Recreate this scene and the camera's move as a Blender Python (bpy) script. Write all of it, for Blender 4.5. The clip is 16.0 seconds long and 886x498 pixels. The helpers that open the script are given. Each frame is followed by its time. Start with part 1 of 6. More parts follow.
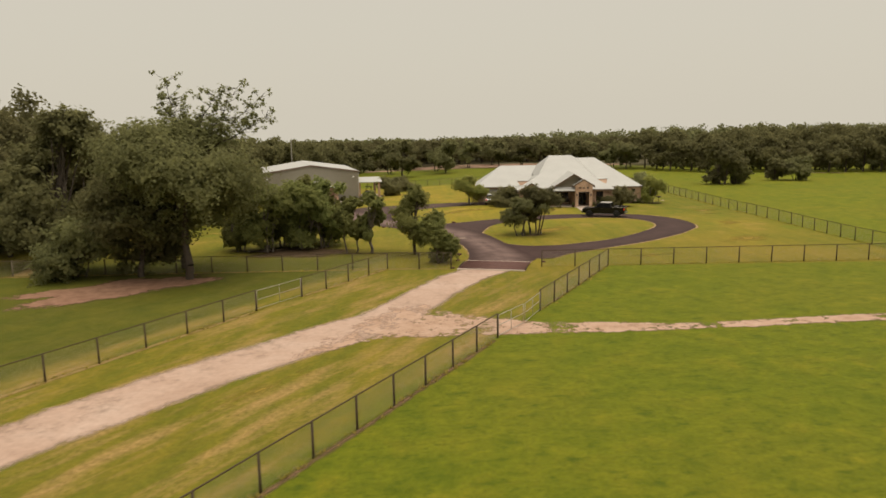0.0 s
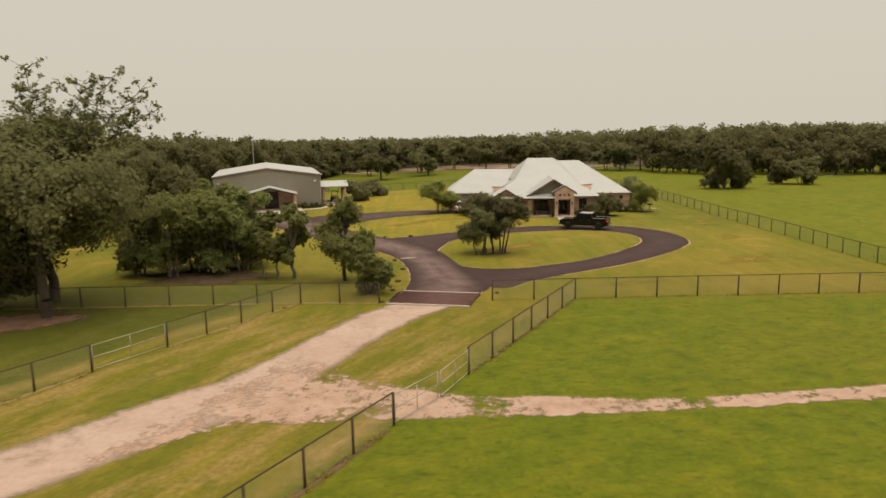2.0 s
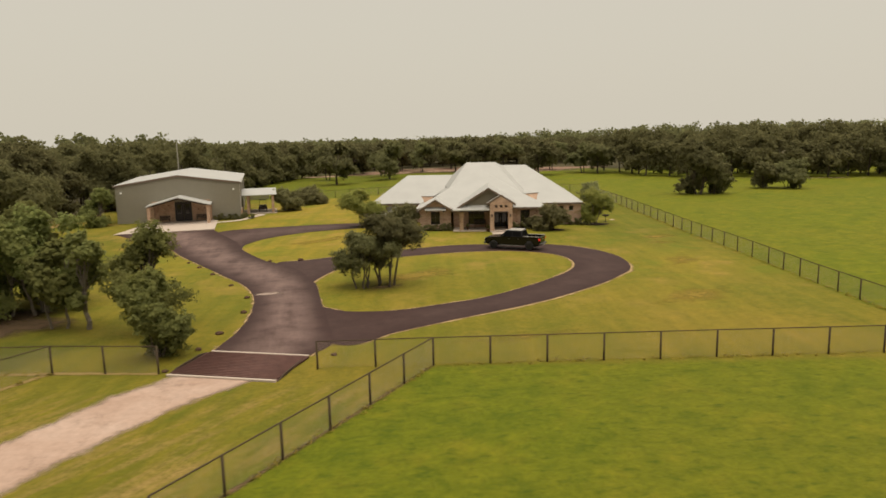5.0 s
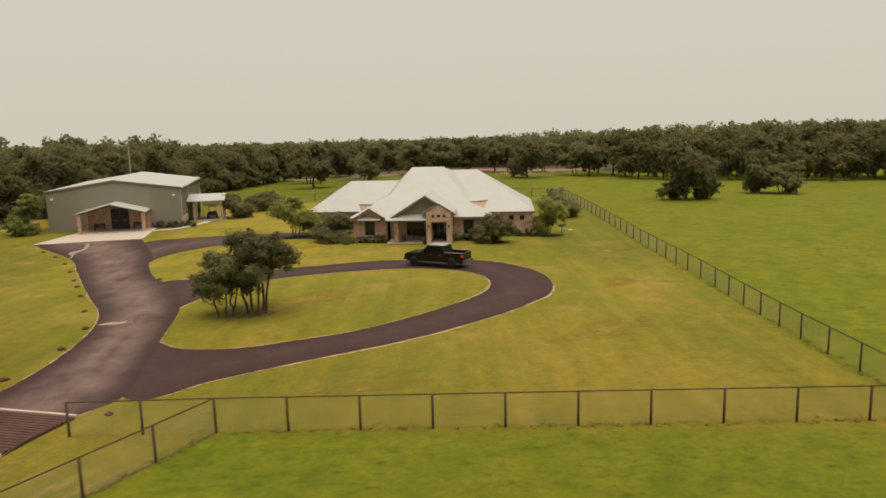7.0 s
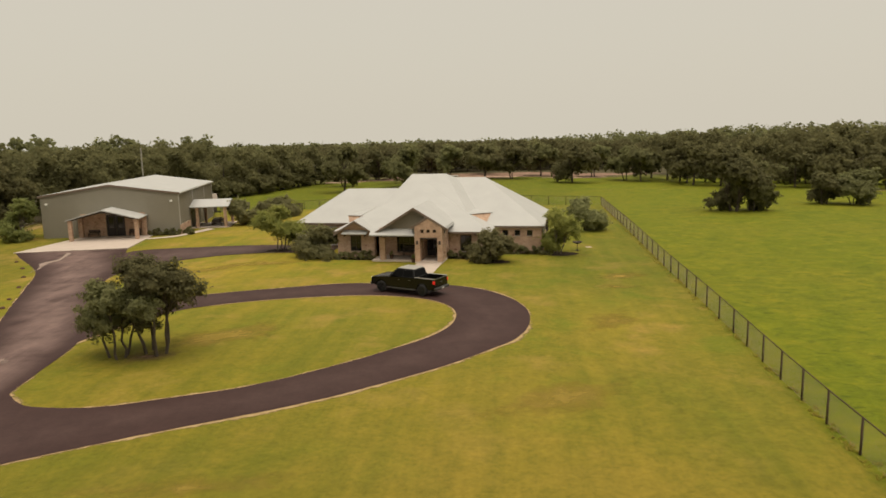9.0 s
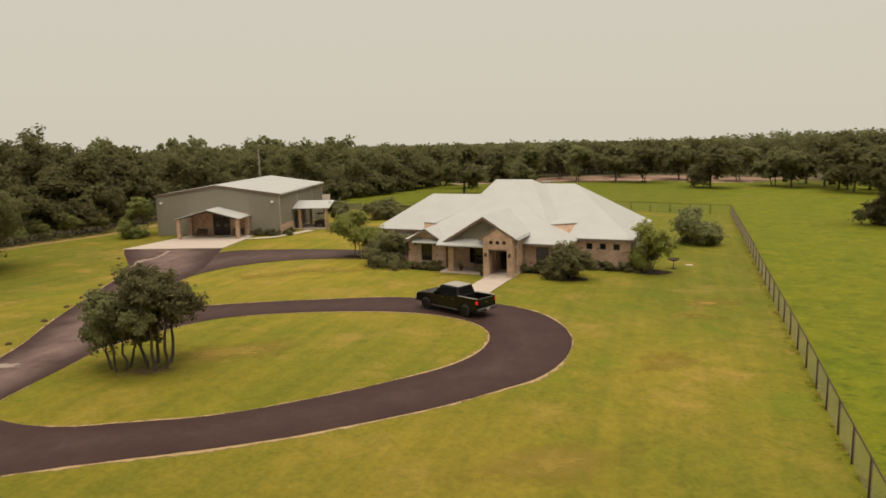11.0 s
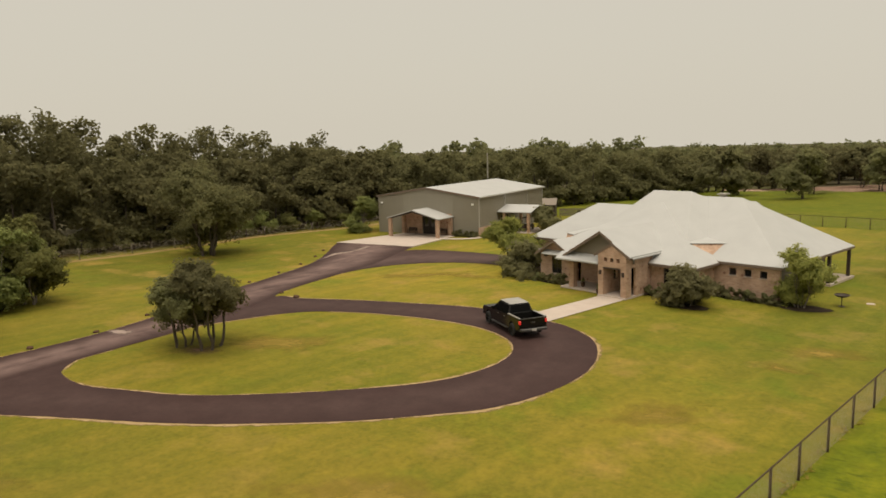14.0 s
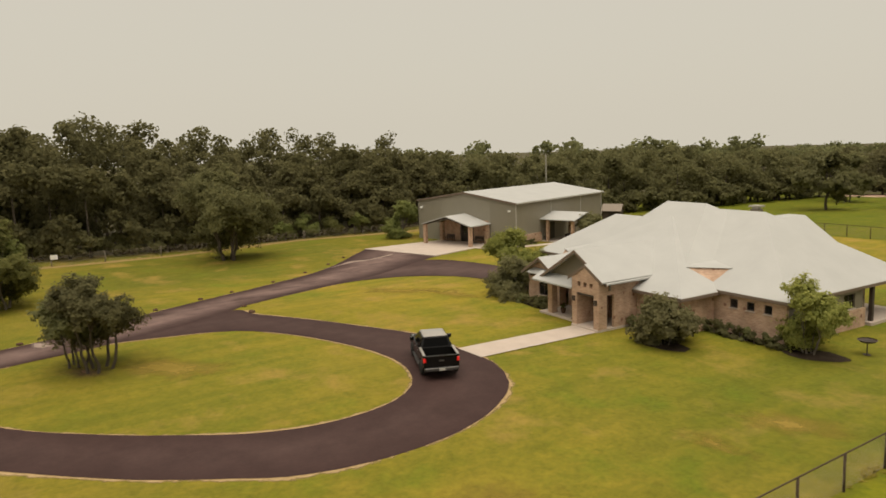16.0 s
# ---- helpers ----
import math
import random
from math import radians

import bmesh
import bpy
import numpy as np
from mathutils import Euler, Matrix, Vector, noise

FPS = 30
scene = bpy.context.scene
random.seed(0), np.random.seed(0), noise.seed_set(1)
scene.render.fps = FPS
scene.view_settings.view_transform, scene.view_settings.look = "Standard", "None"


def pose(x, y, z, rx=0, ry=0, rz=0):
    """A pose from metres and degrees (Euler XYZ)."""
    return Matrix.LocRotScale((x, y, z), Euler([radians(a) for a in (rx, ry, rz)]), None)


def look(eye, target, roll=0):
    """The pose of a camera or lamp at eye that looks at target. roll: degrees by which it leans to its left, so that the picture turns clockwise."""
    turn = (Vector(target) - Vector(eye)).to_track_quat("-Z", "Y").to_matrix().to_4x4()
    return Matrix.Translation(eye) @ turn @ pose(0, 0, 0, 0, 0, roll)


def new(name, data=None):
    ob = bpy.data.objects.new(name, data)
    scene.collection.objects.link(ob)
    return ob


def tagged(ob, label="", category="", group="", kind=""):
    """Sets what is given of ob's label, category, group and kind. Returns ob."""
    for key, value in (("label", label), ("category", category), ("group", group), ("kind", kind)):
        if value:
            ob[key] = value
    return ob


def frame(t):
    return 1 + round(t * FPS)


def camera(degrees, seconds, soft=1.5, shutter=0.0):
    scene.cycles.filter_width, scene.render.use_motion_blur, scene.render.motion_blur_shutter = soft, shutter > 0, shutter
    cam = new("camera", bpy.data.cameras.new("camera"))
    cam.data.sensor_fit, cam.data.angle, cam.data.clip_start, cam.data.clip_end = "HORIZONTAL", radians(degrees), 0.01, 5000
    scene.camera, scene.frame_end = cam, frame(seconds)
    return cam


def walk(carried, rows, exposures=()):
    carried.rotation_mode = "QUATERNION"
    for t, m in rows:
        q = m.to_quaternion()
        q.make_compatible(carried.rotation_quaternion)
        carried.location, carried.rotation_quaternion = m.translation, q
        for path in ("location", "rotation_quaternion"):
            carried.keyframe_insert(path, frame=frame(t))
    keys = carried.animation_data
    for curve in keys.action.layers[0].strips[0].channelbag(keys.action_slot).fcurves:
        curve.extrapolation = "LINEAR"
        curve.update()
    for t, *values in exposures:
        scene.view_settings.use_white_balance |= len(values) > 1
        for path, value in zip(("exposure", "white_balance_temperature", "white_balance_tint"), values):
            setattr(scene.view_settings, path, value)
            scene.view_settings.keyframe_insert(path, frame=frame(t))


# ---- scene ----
cam = camera(64.0, 16.0, soft=1.6, shutter=0.4)
METRES, EYE, TILT, LEAN, TURN = 100.0, 12.4, 0.0, 0.0, 0.0
ROWS = [
    (0.0, 0.0, 0.0, 0.0, -0.15, -9.58, 0.9),
    (0.5, 0.014, 0.0337, 0.0, -0.11, -9.62, 0.86),
    (1.0, 0.0276, 0.0659, -0.0, -0.08, -9.65, 0.82),
    (1.5, 0.041, 0.0971, -0.0001, -0.06, -9.66, 0.82),
    (2.0, 0.0544, 0.1276, -0.0001, -0.05, -9.66, 0.84),
    (2.5, 0.068, 0.157, -0.0001, -0.03, -9.67, 0.84),
    (3.0, 0.0822, 0.1851, -0.0004, -0.05, -9.66, 0.88),
    (3.5, 0.098, 0.211, -0.0006, -0.04, -9.65, 0.97),
    (4.0, 0.1158, 0.2344, -0.001, -0.03, -9.65, 1.01),
    (4.5, 0.1358, 0.2559, -0.0011, -0.03, -9.65, 1.09),
    (5.0, 0.1572, 0.2744, -0.0014, 0.03, -9.65, 1.18),
    (7.5, 0.2768, 0.3826, -0.0016, 2.63, -9.58, 1.27),
    (8.0, 0.2954, 0.41, -0.0015, 3.74, -9.54, 1.26),
    (10.5, 0.3702, 0.5142, -0.0001, 16.08, -9.27, 1.23),
    (11.0, 0.3887, 0.5267, 0.0004, 19.69, -9.21, 1.31),
    (11.5, 0.4113, 0.5383, 0.0008, 23.31, -9.13, 1.36),
    (12.0, 0.437, 0.5488, 0.0011, 27.18, -9.02, 1.41),
    (12.5, 0.4652, 0.5611, 0.0021, 31.61, -8.95, 1.45),
    (13.0, 0.4918, 0.5795, 0.0025, 36.88, -8.83, 1.37),
    (13.5, 0.5177, 0.6017, 0.0035, 42.03, -8.71, 1.51),
    (14.0, 0.5357, 0.6301, 0.0034, 45.69, -8.57, 1.64),
    (14.5, 0.5487, 0.6602, 0.0028, 48.36, -8.44, 1.62),
    (15.0, 0.5599, 0.6961, 0.0034, 51.22, -8.42, 1.67),
    (15.5, 0.5662, 0.7347, 0.0034, 53.79, -8.39, 1.76),
    (16.0, 0.5693, 0.7755, 0.0034, 56.12, -8.34, 1.88),
]
walk(cam, [(t, pose(0, 0, EYE, TILT, LEAN, TURN) @ pose(METRES * x, METRES * y, METRES * z, 90 + pitch, roll, yaw)) for t, x, y, z, yaw, pitch, roll in ROWS],
     exposures=[(0.0, 1.0), (16.0, 1.0)])

# ---- sky and sun: bright haze with a veiled, high sun ----
world = bpy.data.worlds.new("overcast")
scene.world = world
world.use_nodes = True
wn, wl = world.node_tree.nodes, world.node_tree.links
sky = wn.new("ShaderNodeTexSky")
sky.sky_type, sky.sun_disc = "NISHITA", False
sky.sun_elevation, sky.sun_rotation = radians(80), radians(118)
sky.air_density, sky.dust_density, sky.ozone_density = 1.0, 6.0, 0.5
dim = wn.new("ShaderNodeMix")
dim.data_type, dim.blend_type = "RGBA", "MULTIPLY"
dim.inputs[0].default_value = 1.0
dim.inputs[7].default_value = (0.05, 0.05, 0.05, 1)
veil = wn.new("ShaderNodeMix")
veil.data_type = "RGBA"
veil.inputs[0].default_value = 0.9
veil.inputs[7].default_value = (0.345, 0.318, 0.262, 1)
wl.new(sky.outputs[0], dim.inputs[6])
wl.new(dim.outputs[2], veil.inputs[6])
wl.new(veil.outputs[2], wn["Background"].inputs[0])
wn["Background"].inputs[1].default_value = 1.0
sun_data = bpy.data.lights.new("sun", "SUN")
sun_data.energy, sun_data.angle, sun_data.color = 1.75, radians(70), (1.0, 0.91, 0.78)
sun = new("sun", sun_data)
sun.matrix_world = look((22, 32, 95), (8, 40, 0))

# ---- materials ----
def material(name, rough=0.8, metal=0.0, spec=0.5):
    m = bpy.data.materials.new(name)
    m.use_nodes = True
    b = m.node_tree.nodes["Principled BSDF"]
    b.inputs["Roughness"].default_value, b.inputs["Metallic"].default_value = rough, metal
    b.inputs["Specular IOR Level"].default_value = spec
    return m, m.node_tree.nodes, m.node_tree.links, b


def noise_node(n, l, scale, detail=4.0, rough=0.6, coord="world", stretch=None):
    t = n.new("ShaderNodeTexNoise")
    t.inputs["Scale"].default_value, t.inputs["Detail"].default_value, t.inputs["Roughness"].default_value = scale, detail, rough
    if coord == "world":
        src = n.new("ShaderNodeNewGeometry").outputs["Position"]
    else:
        src = n.new("ShaderNodeTexCoord").outputs["Object"]
    if stretch:
        mp = n.new("ShaderNodeMapping")
        mp.vector_type = "TEXTURE"
        mp.inputs["Scale"].default_value = [1 / v for v in stretch[:3]]
        if len(stretch) > 3:
            mp.inputs["Rotation"].default_value = (0, 0, radians(stretch[3]))
        l.new(src, mp.inputs["Vector"])
        src = mp.outputs[0]
    l.new(src, t.inputs["Vector"])
    return t.outputs["Fac"]


def ramp(n, l, fac, stops):
    r = n.new("ShaderNodeValToRGB")
    e = r.color_ramp.elements
    while len(e) < len(stops):
        e.new(0.5)
    for k, (p, c) in enumerate(stops):
        e[k].position = p
        e[k].color = (*c, 1) if len(c) == 3 else c
    l.new(fac, r.inputs[0])
    return r.outputs[0]


def mix(n, l, fac, a, b, blend="MIX"):
    m = n.new("ShaderNodeMix")
    m.data_type, m.blend_type = "RGBA", blend
    for sock, v in ((m.inputs[0], fac), (m.inputs[6], a), (m.inputs[7], b)):
        if isinstance(v, (int, float)):
            sock.default_value = v
        elif isinstance(v, tuple):
            sock.default_value = (*v, 1)
        else:
            l.new(v, sock)
    return m.outputs[2]


def math_node(n, l, op, a, b=0.0, clamp=False):
    m = n.new("ShaderNodeMath")
    m.operation, m.use_clamp = op, clamp
    for sock, v in ((m.inputs[0], a), (m.inputs[1], b)):
        if isinstance(v, (int, float)):
            sock.default_value = v
        else:
            l.new(v, sock)
    return m.outputs[0]


def bump(n, l, b, height, strength=0.3, dist=0.02):
    bp = n.new("ShaderNodeBump")
    bp.inputs["Strength"].default_value, bp.inputs["Distance"].default_value = strength, dist
    l.new(height, bp.inputs["Height"])
    l.new(bp.outputs[0], b.inputs["Normal"])


def plain(name, color, rough=0.7, metal=0.0, vary=0.15, scale=3.0, bump_s=0.0, coord="object", spec=0.5):
    """A surface of one colour with blotches, fine grain and a little relief."""
    m, n, l, b = material(name, rough, metal, spec)
    f = noise_node(n, l, scale, 5, 0.65, coord)
    g = noise_node(n, l, scale * 14, 3, 0.6, coord)
    dark = tuple(c * (1 - vary) for c in color)
    light = tuple(min(1, c * (1 + vary)) for c in color)
    c = ramp(n, l, f, [(0.3, dark), (0.7, light)])
    c = mix(n, l, 0.35, c, ramp(n, l, g, [(0.3, dark), (0.7, light)]))
    l.new(c, b.inputs["Base Color"])
    if bump_s:
        bump(n, l, b, g, bump_s)
    return m


def ground_material():
    m, n, l, b = material("grass_ground", 0.95, 0, 0.15)
    b.inputs["Sheen Weight"].default_value, b.inputs["Sheen Roughness"].default_value = 0.05, 0.4
    b.inputs["Sheen Tint"].default_value = (0.7, 0.62, 0.12, 1)
    geo = n.new("ShaderNodeNewGeometry")
    sep = n.new("ShaderNodeSeparateXYZ")
    l.new(geo.outputs["Position"], sep.inputs[0])
    X, Y = sep.outputs[0], sep.outputs[1]
    wob = math_node(n, l, "MULTIPLY_ADD", noise_node(n, l, 0.8, 3), 1.2)
    # grazed pasture: east of the road fence and south of the yard fence, and all that lies east of the yard
    side = math_node(n, l, "SUBTRACT", math_node(n, l, "MULTIPLY", X, 0.8746), math_node(n, l, "MULTIPLY", Y, 0.4848))
    side = math_node(n, l, "ADD", side, 17.57 - 0.6)
    a1 = math_node(n, l, "MULTIPLY", math_node(n, l, "ADD", side, wob), 1.3, True)
    a2 = math_node(n, l, "MULTIPLY", math_node(n, l, "SUBTRACT", 64.5, math_node(n, l, "ADD", Y, wob)), 1.3, True)
    a3 = math_node(n, l, "MULTIPLY", math_node(n, l, "SUBTRACT", math_node(n, l, "ADD", X, wob), 45.3), 1.3, True)
    a4 = math_node(n, l, "MULTIPLY", math_node(n, l, "SUBTRACT", math_node(n, l, "ADD", Y, wob), 169.8), 1.3, True)
    past = math_node(n, l, "MAXIMUM", math_node(n, l, "MAXIMUM", math_node(n, l, "MULTIPLY", a1, a2), a3), a4)
    big = noise_node(n, l, 0.045, 4, 0.6)
    mid = noise_node(n, l, 0.35, 5, 0.7)
    fine = noise_node(n, l, 3.6, 6, 0.75)
    mow = noise_node(n, l, 0.8, 4, 0.6, "world", (1.0, 0.06, 1.0, 1.5))
    soft = noise_node(n, l, 1.1, 4, 0.6)
    wide = noise_node(n, l, 0.07, 3, 0.55)
    lawn = ramp(n, l, mid, [(0.28, (0.111, 0.109, 0.0088)), (0.5, (0.148, 0.131, 0.0115)), (0.74, (0.2, 0.156, 0.0175))])
    lawn = mix(n, l, ramp(n, l, wide, [(0.34, (0.8, 0.8, 0.8)), (0.56, (0, 0, 0))]), lawn, (0.104, 0.1150, 0.0105))
    lawn = mix(n, l, ramp(n, l, big, [(0.5, (0, 0, 0)), (0.68, (0.7, 0.7, 0.7))]), lawn, (0.245, 0.168, 0.028))
    lawn = mix(n, l, 0.42, lawn, ramp(n, l, mow, [(0.33, (0.098, 0.102, 0.008)), (0.67, (0.205, 0.16, 0.017))]))
    yard = math_node(n, l, "MULTIPLY", math_node(n, l, "SUBTRACT", math_node(n, l, "ADD", Y, wob), 63.5), 0.035, True)
    lawn = mix(n, l, 1.0, lawn, mix(n, l, yard, (0.94, 0.91, 0.9), (1.08, 1.07, 1.01)), "MULTIPLY")
    # brightness put into the lawn colour by zone: lighter near the house, darker west
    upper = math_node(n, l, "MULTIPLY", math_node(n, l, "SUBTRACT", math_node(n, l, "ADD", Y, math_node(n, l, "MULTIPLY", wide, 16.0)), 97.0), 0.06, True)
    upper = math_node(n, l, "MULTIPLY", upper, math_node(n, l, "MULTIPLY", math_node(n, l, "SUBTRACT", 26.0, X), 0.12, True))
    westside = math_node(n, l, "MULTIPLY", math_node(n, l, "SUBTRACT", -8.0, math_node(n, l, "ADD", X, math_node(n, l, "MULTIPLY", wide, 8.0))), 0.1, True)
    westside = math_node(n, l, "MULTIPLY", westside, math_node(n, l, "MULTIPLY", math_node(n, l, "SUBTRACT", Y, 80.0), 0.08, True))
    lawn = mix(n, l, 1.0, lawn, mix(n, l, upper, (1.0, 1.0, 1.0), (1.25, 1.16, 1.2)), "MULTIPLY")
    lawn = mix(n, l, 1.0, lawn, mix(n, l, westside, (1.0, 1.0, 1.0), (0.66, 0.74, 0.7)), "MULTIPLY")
    # tan, thin spots and greener tufts
    swirl = noise_node(n, l, 0.19, 5, 0.62)
    spots = math_node(n, l, "MULTIPLY", yard, ramp(n, l, swirl, [(0.54, (0, 0, 0)), (0.67, (0.75, 0.75, 0.75))]))
    lawn = mix(n, l, spots, lawn, (0.27, 0.178, 0.04))
    spots = math_node(n, l, "MULTIPLY", yard, ramp(n, l, swirl, [(0.32, (0.75, 0.75, 0.75)), (0.45, (0, 0, 0))]))
    lawn = mix(n, l, spots, lawn, (0.118, 0.138, 0.009))
    # lawn colour also darkened by zone, east of the loop
    lower = math_node(n, l, "MULTIPLY", math_node(n, l, "SUBTRACT", math_node(n, l, "ADD", X, math_node(n, l, "MULTIPLY", wide, 10.0)), 31.0), 0.1, True)
    lower = math_node(n, l, "MULTIPLY", lower, math_node(n, l, "MULTIPLY", math_node(n, l, "SUBTRACT", Y, 94.0), 0.1, True))
    lawn = mix(n, l, 1.0, lawn, mix(n, l, lower, (1.0, 1.0, 1.0), (0.8, 0.88, 0.85)), "MULTIPLY")
    # dry tan streaks and greener tongues in the verges along the road
    along = noise_node(n, l, 0.62, 5, 0.65, "world", (1.0, 0.16, 1.0, -28))
    vergeland = math_node(n, l, "MULTIPLY", math_node(n, l, "SUBTRACT", 62.5, math_node(n, l, "ADD", Y, wob)), 0.4, True)
    dry = math_node(n, l, "MULTIPLY", vergeland, ramp(n, l, along, [(0.47, (0, 0, 0)), (0.66, (0.85, 0.85, 0.85))]))
    lawn = mix(n, l, dry, lawn, ramp(n, l, fine, [(0.3, (0.2, 0.125, 0.035)), (0.7, (0.33, 0.215, 0.085))]))
    lush = math_node(n, l, "MULTIPLY", vergeland, ramp(n, l, along, [(0.3, (0.8, 0.8, 0.8)), (0.46, (0, 0, 0))]))
    lawn = mix(n, l, lush, lawn, (0.083, 0.1, 0.007))
    # greener turf west of the road, darkened in colour as the old trees' shade
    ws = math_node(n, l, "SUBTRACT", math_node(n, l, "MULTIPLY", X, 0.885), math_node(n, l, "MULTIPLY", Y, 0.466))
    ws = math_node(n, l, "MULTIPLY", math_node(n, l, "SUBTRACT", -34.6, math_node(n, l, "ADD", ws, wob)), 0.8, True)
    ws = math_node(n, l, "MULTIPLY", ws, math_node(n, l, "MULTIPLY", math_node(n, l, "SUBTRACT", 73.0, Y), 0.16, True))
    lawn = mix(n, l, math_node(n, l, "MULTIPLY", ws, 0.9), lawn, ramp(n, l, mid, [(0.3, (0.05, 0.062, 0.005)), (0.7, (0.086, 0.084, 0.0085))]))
    far_east = math_node(n, l, "MULTIPLY", math_node(n, l, "MULTIPLY", math_node(n, l, "SUBTRACT", X, 38.0), 0.15, True), math_node(n, l, "MULTIPLY", math_node(n, l, "SUBTRACT", Y, 56.0), 0.06, True))
    meadow = ramp(n, l, mid, [(0.28, (0.092, 0.116, 0.0045)), (0.52, (0.127, 0.142, 0.006)), (0.75, (0.17, 0.156, 0.0095))])
    meadow = mix(n, l, ramp(n, l, big, [(0.45, (0, 0, 0)), (0.7, (0.5, 0.5, 0.5))]), meadow, (0.1703, 0.1505, 0.0120))
    tuft = noise_node(n, l, 0.75, 5, 0.7, "world", (1.0, 1.15, 1.0, 20))
    meadow = mix(n, l, 1.0, meadow, ramp(n, l, tuft, [(0.32, (0.64, 0.7, 0.6)), (0.5, (0.82, 0.83, 0.76)), (0.68, (1.0, 0.95, 0.9))]), "MULTIPLY")
    meadow = mix(n, l, 1.0, meadow, mix(n, l, far_east, (1.0, 1.0, 1.0), (1.16, 1.14, 1.0)), "MULTIPLY")
    blot = noise_node(n, l, 1.5, 4, 0.62, "world", (0.6, 1.5, 1.0, 8))
    meadow = mix(n, l, ramp(n, l, blot, [(0.3, (0.85, 0.85, 0.85)), (0.45, (0, 0, 0))]), meadow, (0.056, 0.078, 0.004))
    col = mix(n, l, past, lawn, meadow)
    col = mix(n, l, 1.0, col, ramp(n, l, soft, [(0.3, (0.84, 0.88, 0.84)), (0.5, (1, 1, 1)), (0.72, (1.12, 1.08, 1.12))]), "MULTIPLY")
    shade = ramp(n, l, fine, [(0.28, (0.7, 0.74, 0.7)), (0.52, (1, 1, 1)), (0.76, (1.24, 1.2, 1.16))])
    col = mix(n, l, 1.0, col, shade, "MULTIPLY")
    # leaf litter and bare earth under the woods
    w1 = math_node(n, l, "MULTIPLY", math_node(n, l, "SUBTRACT", -45.0, math_node(n, l, "ADD", X, wob)), 0.5, True)
    w2 = math_node(n, l, "MULTIPLY", math_node(n, l, "SUBTRACT", math_node(n, l, "ADD", Y, math_node(n, l, "MULTIPLY", big, 60.0)), 262.0), 0.05, True)
    wood = math_node(n, l, "MAXIMUM", w1, w2)
    col = mix(n, l, wood, col, ramp(n, l, mid, [(0.3, (0.035, 0.03, 0.016)), (0.7, (0.085, 0.07, 0.035))]))
    l.new(col, b.inputs["Base Color"])
    h = math_node(n, l, "ADD", fine, math_node(n, l, "MULTIPLY", mid, 1.5))
    bump(n, l, b, h, 0.5, 0.08)
    return m


def strip_material(name, stops, scale, rough=0.95, edge=1.0, bump_d=0.02, dust=None, cover=1.0, inside=0.55, crisp=4.0, spec=0.06):
    """Loose or laid road surface whose edges break up: the edge attribute runs from 0 at the border to 1 inside."""
    m, n, l, b = material(name, rough, 0, spec)
    f = noise_node(n, l, scale, 6, 0.7)
    g = noise_node(n, l, scale * 9, 4, 0.7)
    c = ramp(n, l, f, stops)
    c = mix(n, l, 1.0, c, ramp(n, l, g, [(0.3, (0.88, 0.88, 0.88)), (0.7, (1.1, 1.1, 1.1))]), "MULTIPLY")
    at = n.new("ShaderNodeAttribute")
    at.attribute_name = "edge"
    if dust:
        at2 = n.new("ShaderNodeAttribute")
        at2.attribute_name = "wear"
        s = math_node(n, l, "ADD", math_node(n, l, "MULTIPLY", noise_node(n, l, 0.3, 5, 0.65), 0.6), math_node(n, l, "MULTIPLY", noise_node(n, l, 0.9, 5, 0.65, "world", (1.0, 0.12, 1.0, 12)), 0.4))
        k = math_node(n, l, "MULTIPLY", at2.outputs["Fac"], ramp(n, l, s, [(0.36, (0.15, 0.15, 0.15)), (0.5, (0.6, 0.6, 0.6)), (0.66, (1, 1, 1))]))
        c = mix(n, l, k, c, dust)
    l.new(c, b.inputs["Base Color"])
    bump(n, l, b, g, 0.5, bump_d)
    if edge:
        out = n["Material Output"]
        tr = n.new("ShaderNodeBsdfTransparent")
        ms = n.new("ShaderNodeMixShader")
        e = math_node(n, l, "ADD", math_node(n, l, "MULTIPLY", noise_node(n, l, 0.33, 4, 0.6), 0.5), math_node(n, l, "MULTIPLY", noise_node(n, l, 1.7, 6, 0.75), 0.5))
        e = math_node(n, l, "MULTIPLY", math_node(n, l, "SUBTRACT", e, 0.36), 3.4, True)
        t = math_node(n, l, "SUBTRACT", math_node(n, l, "MULTIPLY", at.outputs["Fac"], 1.0 + edge * inside), math_node(n, l, "MULTIPLY", e, edge))
        t = math_node(n, l, "MULTIPLY", t, crisp if cover == 1.0 else 1.2, True)
        t = math_node(n, l, "MULTIPLY", t, cover)
        l.new(t, ms.inputs[0])
        l.new(tr.outputs[0], ms.inputs[1])
        l.new(b.outputs[0], ms.inputs[2])
        l.new(ms.outputs[0], out.inputs[0])
    return m


